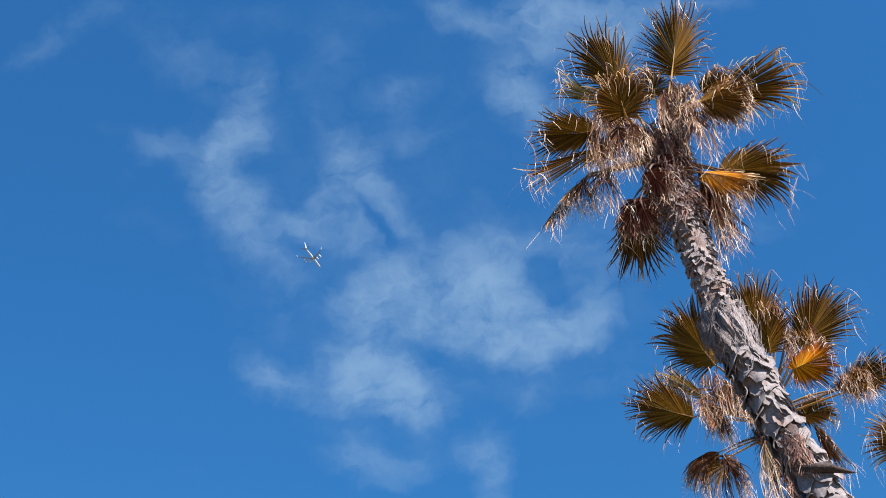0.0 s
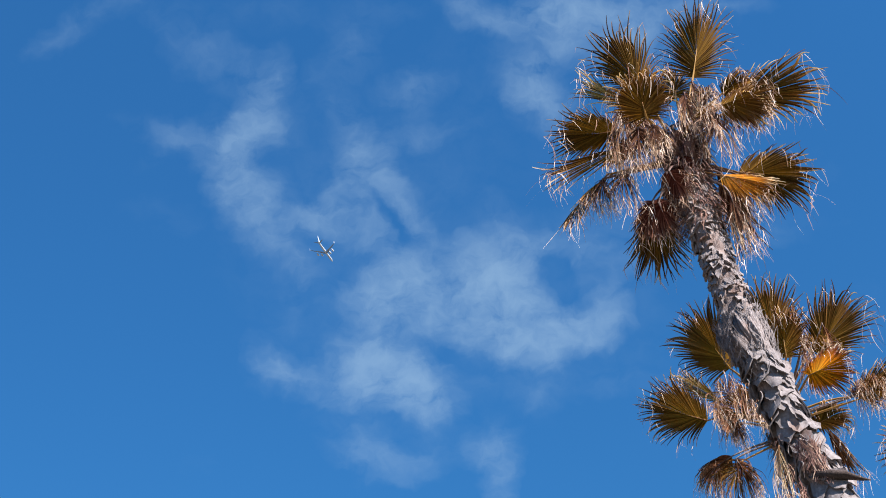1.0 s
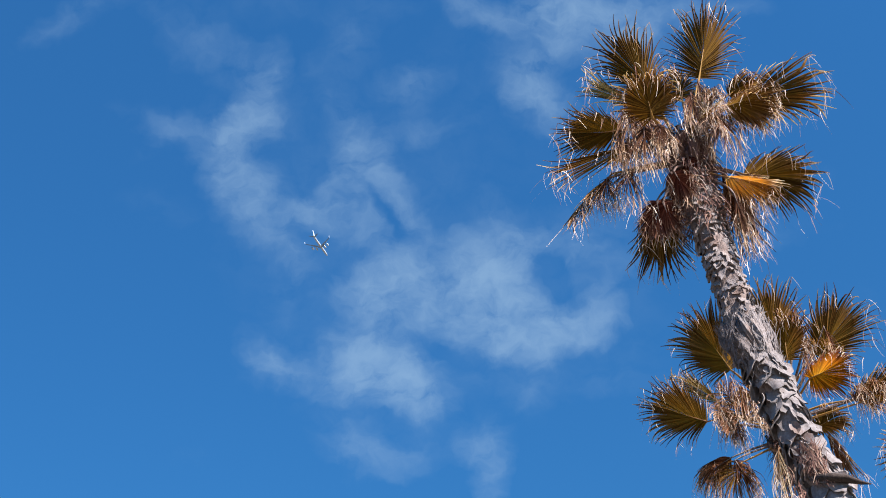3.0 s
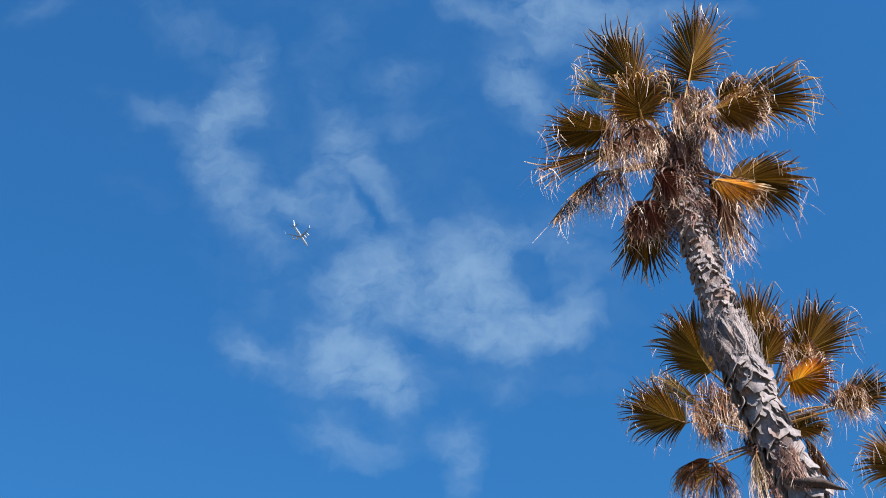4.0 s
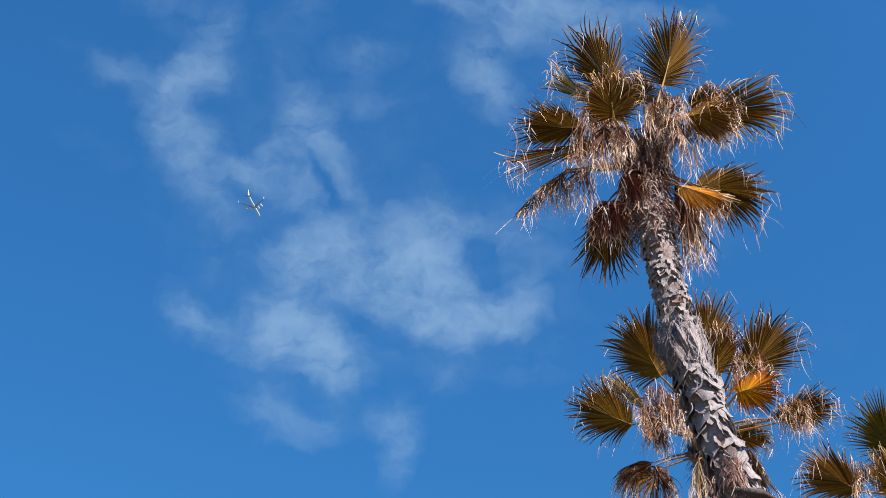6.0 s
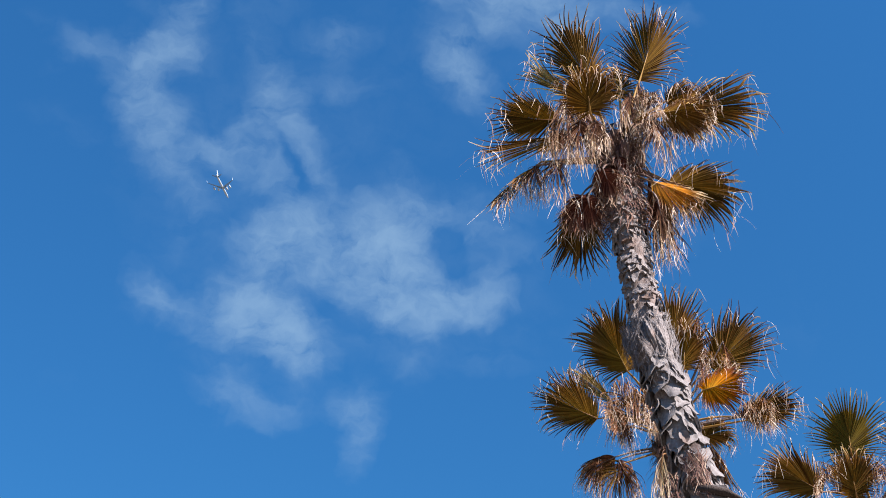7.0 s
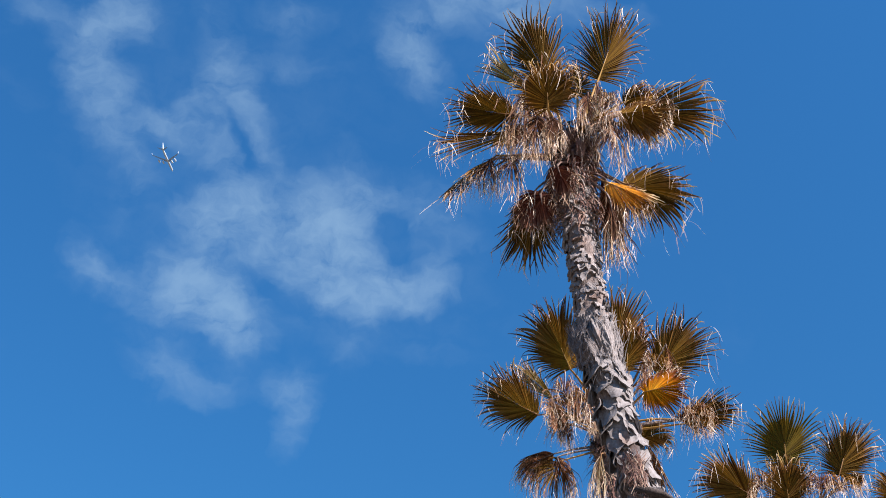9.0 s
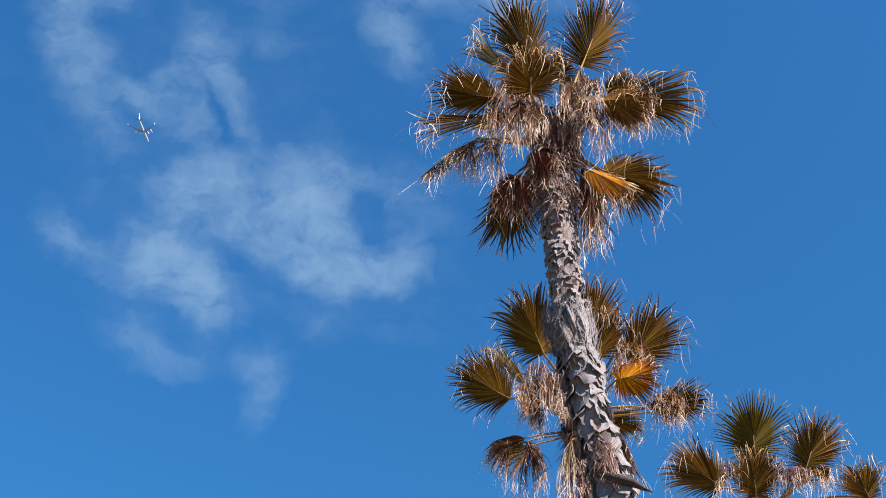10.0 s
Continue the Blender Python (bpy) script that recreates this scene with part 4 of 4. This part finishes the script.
frond(palm_b, "rust", (-0.275, -0.443, -0.050), (0.071, -0.986, 0.148), 0.41, (-0.14, -0.16, -0.98), half=50, droop=0.60, dry=1.00, segs=32, arch=0.50)
frond(palm_b, "brown", (0.390, -0.465, 0.303), (0.632, -0.765, 0.120), 0.37, (-0.34, -0.41, -0.84), half=50, droop=0.50, dry=1.00, segs=30, arch=0.50)
frond(palm_b, "rust", (-0.448, -0.480, -0.076), (-0.438, -0.844, 0.311), 0.47, (0.50, -0.52, -0.70), half=45, droop=0.50, dry=1.00, segs=36, arch=0.40)
frond(palm_b, "rust", (0.782, -0.296, -0.136), (0.735, -0.601, 0.314), 0.34, (-0.18, -0.62, -0.77), half=40, droop=0.50, dry=1.00, segs=32, arch=0.50)
frond(palm_c, "fresh", (-0.184, -0.094, 0.496), (-0.068, -0.449, 0.891), 0.74, (-0.29, -0.85, -0.45), half=48, droop=0.02, dry=0.15, segs=34, arch=0.02)
frond(palm_c, "brown", (0.283, -0.324, 0.279), (0.290, -0.427, 0.857), 0.69, (-0.31, -0.89, -0.34), half=40, droop=0.04, dry=0.60, segs=42, arch=0.03)
frond(palm_c, "brown", (-0.615, -0.247, 0.034), (-0.861, -0.323, 0.392), 0.77, (0.05, -0.82, -0.57), half=30, droop=0.05, dry=0.70, segs=28, arch=0.05)
frond(palm_c, "brown", (-0.327, -0.401, -0.109), (-0.210, -0.684, 0.699), 0.59, (-0.23, -0.66, -0.72), half=48, droop=0.06, dry=0.70, segs=40, arch=0.08)
frond(palm_c, "rust", (0.042, -0.411, 0.065), (-0.363, -0.909, 0.203), 0.47, (-0.03, -0.21, -0.98), half=55, droop=0.60, dry=1.00, segs=36, arch=0.50)
frond(palm_c, "brown", (0.948, -0.266, -0.011), (-0.514, -0.625, 0.587), 0.52, (-0.13, -0.62, -0.77), half=42, droop=0.10, dry=0.80, segs=34, arch=0.10)
frond(palm_c, "brown", (0.369, -0.400, 0.210), (0.774, -0.589, -0.230), 0.17, (-0.63, -0.70, -0.33), half=55, droop=0.70, dry=0.90, segs=28, arch=0.40)
frond(palm_c, "rust", (-0.612, -0.515, 0.070), (-0.678, -0.735, 0.000), 0.32, (0.52, -0.48, -0.71), half=55, droop=0.60, dry=1.00, segs=30, arch=0.50)
frond(palm_c, "rust", (0.076, -0.382, -0.154), (-0.066, 0.281, -0.957), 0.32, (-0.31, -0.92, -0.25), half=60, droop=0.90, dry=0.80, segs=30, arch=0.40)
frond(palm_c, "brown", (-0.657, 0.038, -0.200), (-0.971, -0.042, -0.234), 0.52, (0.03, -1.00, 0.04), half=45, droop=0.50, dry=0.80, segs=30, arch=0.30)
frond(palm_c, "brown", (0.546, -0.033, -0.153), (0.944, -0.030, -0.327), 0.54, (-0.26, -0.68, -0.69), half=45, droop=0.50, dry=0.80, segs=30, arch=0.30)
frond(palm_c, "brown", (0.202, -0.465, 0.047), (-0.073, -0.964, 0.256), 0.39, (-0.25, -0.23, -0.94), half=50, droop=0.60, dry=1.00, segs=34, arch=0.50)
frond(palm_a, "maroon", (-0.037, -0.176, -0.359), (0.048, 0.443, -0.895), 0.35, (-0.31, -0.85, -0.44), half=30, droop=0.30, dry=0.60, segs=26, arch=0.20)
frond(palm_a, "dead", (-0.358, -0.346, -0.010), (-0.501, -0.864, -0.053), 0.27, (0.52, -0.25, -0.82), half=45, droop=0.60, dry=1.00, segs=30, arch=0.50)
frond(palm_a, "dead", (0.225, -0.170, -0.644), (0.194, 0.554, -0.810), 0.46, (-0.16, -0.80, -0.58), half=24, droop=0.50, dry=0.90, segs=30, arch=0.40)
frond(palm_a, "dead", (0.342, -0.089, -0.591), (0.507, 0.336, -0.794), 0.31, (-0.38, -0.74, -0.55), half=40, droop=0.60, dry=1.00, segs=30, arch=0.50)
frond(palm_a, "brown", (0.404, -0.160, 0.212), (0.905, -0.261, 0.335), 0.31, (0.14, -0.55, -0.82), half=30, droop=0.50, dry=0.90, segs=26, arch=0.40)
frond(palm_a, "dead", (0.245, -0.293, 0.060), (0.157, -0.900, 0.407), 0.20, (-0.22, -0.43, -0.87), half=45, droop=0.70, dry=1.00, segs=32, arch=0.50)
frond(palm_b, "brown", (0.789, -0.365, -0.213), (0.725, -0.646, 0.237), 0.27, (-0.36, -0.65, -0.67), half=50, droop=0.60, dry=1.00, segs=30, arch=0.50)
frond(palm_a, "maroon", (-0.173, -0.232, -0.536), (0.308, 0.193, -0.931), 0.28, (-0.41, -0.86, -0.31), half=38, droop=0.30, dry=0.50, segs=34, arch=0.20)
frond(palm_b, "rust", (-0.534, -0.106, -0.492), (0.298, -0.056, -0.953), 0.47, (-0.16, -0.99, 0.01), half=28, droop=0.60, dry=1.00, segs=30, arch=0.40)
frond(palm_a, "dead", (-0.497, -0.120, -0.338), (-0.235, -0.126, -0.964), 0.40, (0.15, -0.98, 0.09), half=34, droop=0.30, dry=1.00, segs=26, arch=0.30)
frond(palm_a, "dead", (-0.397, -0.320, 0.163), (-0.116, -0.072, -0.991), 0.69, (0.07, -1.00, 0.06), half=24, droop=0.30, dry=1.00, segs=30, arch=0.30)
frond(palm_a, "dead", (-0.346, -0.520, -0.282), (-0.120, 0.130, -0.984), 0.38, (0.04, -0.99, -0.14), half=34, droop=0.30, dry=1.00, segs=30, arch=0.30)
frond(palm_a, "dead", (-0.236, -0.570, -0.326), (-0.027, 0.193, -0.981), 0.26, (0.01, -0.98, -0.19), half=36, droop=0.30, dry=1.00, segs=30, arch=0.30)
frond(palm_a, "dead", (0.276, -0.270, -0.062), (-0.024, -0.099, -0.995), 0.50, (0.02, -0.99, 0.10), half=30, droop=0.30, dry=1.00, segs=26, arch=0.30)
frond(palm_a, "dead", (0.227, -0.170, -0.803), (0.085, 0.078, -0.993), 0.46, (-0.03, -1.00, -0.08), half=14, droop=0.30, dry=1.00, segs=28, arch=0.20)
frond(palm_a, "dead", (0.091, -0.320, 0.163), (-0.017, 0.000, -1.000), 0.37, (0.01, -1.00, -0.00), half=24, droop=0.30, dry=1.00, segs=26, arch=0.30)
frond(palm_a, "dead", (0.190, -0.250, 0.340), (0.050, 0.000, -1.000), 0.42, (0.01, -1.00, -0.00), half=18, droop=0.30, dry=1.00, segs=26, arch=0.30)
frond(palm_b, "rust", (-0.363, -0.597, -0.029), (-0.215, -0.187, -0.958), 0.35, (0.16, -0.97, 0.15), half=34, droop=0.30, dry=1.00, segs=34, arch=0.30)
frond(palm_b, "rust", (-0.237, -0.663, -0.065), (-0.003, 0.000, -1.000), 0.33, (0.00, -1.00, -0.00), half=24, droop=0.30, dry=1.00, segs=26, arch=0.30)
frond(palm_b, "dead", (-0.479, -0.464, -0.297), (-0.071, 0.000, -0.997), 0.24, (0.04, -1.00, -0.00), half=40, droop=0.30, dry=1.00, segs=34, arch=0.30)
frond(palm_b, "rust", (0.344, -0.619, 0.799), (-0.098, 0.000, -0.995), 0.51, (0.00, -1.00, 0.00), half=14, droop=0.30, dry=1.00, segs=26, arch=0.30)
frond(palm_b, "rust", (0.347, -0.594, 0.430), (-0.209, -0.048, -0.977), 0.52, (0.01, -1.00, 0.05), half=12, droop=0.30, dry=1.00, segs=24, arch=0.30)
frond(palm_b, "rust", (0.577, -0.495, 0.592), (0.068, 0.000, -0.998), 0.47, (0.00, -1.00, 0.00), half=12, droop=0.30, dry=1.00, segs=22, arch=0.30)

# ---- airliner ----
def airliner(place, heading):
    ob = tagged(new("airliner"), "white four-engined airliner flying high overhead", "airplane")
    ob.matrix_world = pose(*place, 0, 0, heading)
    # distance haze is mixed into both paints as blue, strongest on the wings
    white, grey = paint_material("hazed_white_aircraft_paint", (0.5, 0.58, 0.66), 0.4), paint_material("haze_blue_aircraft_paint", (0.2, 0.34, 0.56), 0.5)
    ring = [(-22, 0.3, 1.0), (-19, 0.8, 0.7), (-14, 1.1, 0.3), (-9, 1.25, 0), (0, 1.25, 0), (12, 1.25, 0), (17, 1.2, -0.1), (20, 0.95, -0.3), (21.6, 0.6, -0.5), (22.2, 0.15, -0.6)]
    verts, faces, n = [], [], 20
    for x, r, z in ring:
        for k in range(n):
            a = 2 * math.pi * k / n
            verts.append((x, r * math.cos(a), z + r * math.sin(a)))
    for i in range(len(ring) - 1):
        for k in range(n):
            j = (k + 1) % n
            faces.append((i * n + k, i * n + j, (i + 1) * n + j, (i + 1) * n + k))
    faces += [tuple(range(n)), tuple((len(ring) - 1) * n + k for k in range(n))[::-1]]
    part("fuselage", mesh_of("fuselage", verts, faces, white), ob)

    def foil(name, root, tip, chord_r, chord_t, thick, mat, up=False):
        """A tapered wing from root to tip, of lens-shaped section."""
        prof = [(0.5, 0), (0.3, 0.5), (0.0, 0.6), (-0.5, 0.02), (0.0, -0.4), (0.3, -0.35)]
        vs, fs = [], []
        for p, c, th in ((root, chord_r, thick), (tip, chord_t, thick * 0.4)):
            for x, h in prof:
                off = (x * c, h * th, 0) if up else (x * c, 0, h * th)
                vs.append(tuple(a + b for a, b in zip(p, off)))
        m = len(prof)
        for k in range(m):
            j = (k + 1) % m
            fs.append((k, j, m + j, m + k))
        fs += [tuple(range(m))[::-1], tuple(m + k for k in range(m))]
        return part(name, mesh_of(name, vs, fs, mat, smooth=False), ob)

    for s in (1, -1):
        foil("wing", (1.5, 1.2 * s, -0.9), (-9.0, 16.0 * s, 0.9), 5.0, 1.1, 0.7, grey)
        foil("winglet", (-9.2, 16.0 * s, 0.9), (-10.6, 16.6 * s, 3.2), 1.9, 0.8, 0.25, white, True)
        foil("tailplane", (-18.0, 0.6 * s, 1.0), (-21.5, 6.0 * s, 1.6), 3.2, 1.0, 0.4, grey)
        for off, back in ((5.4, 0.0), (10.0, -2.6)):
            pts = [Vector((x + back, off * s, -2.2 + 0.06 * off)) for x in (4.6, 4.2, 2.5, 0.6, -0.2)]
            v, f = tube(pts, [0.85, 1.0, 1.05, 0.8, 0.55], 16)
            part("engine", mesh_of("engine", v, f, white), ob)
            foil("pylon", (1.6 + back, off * s, -1.2), (0.6 + back, off * s, -0.2), 3.4, 3.0, 0.4, grey, True)
    foil("tail_fin", (-17.0, 0, 1.6), (-21.8, 0, 8.2), 5.8, 2.2, 0.6, white, True)
    return ob


airliner((-305.9, 1157.3, 930.0), 82.0)
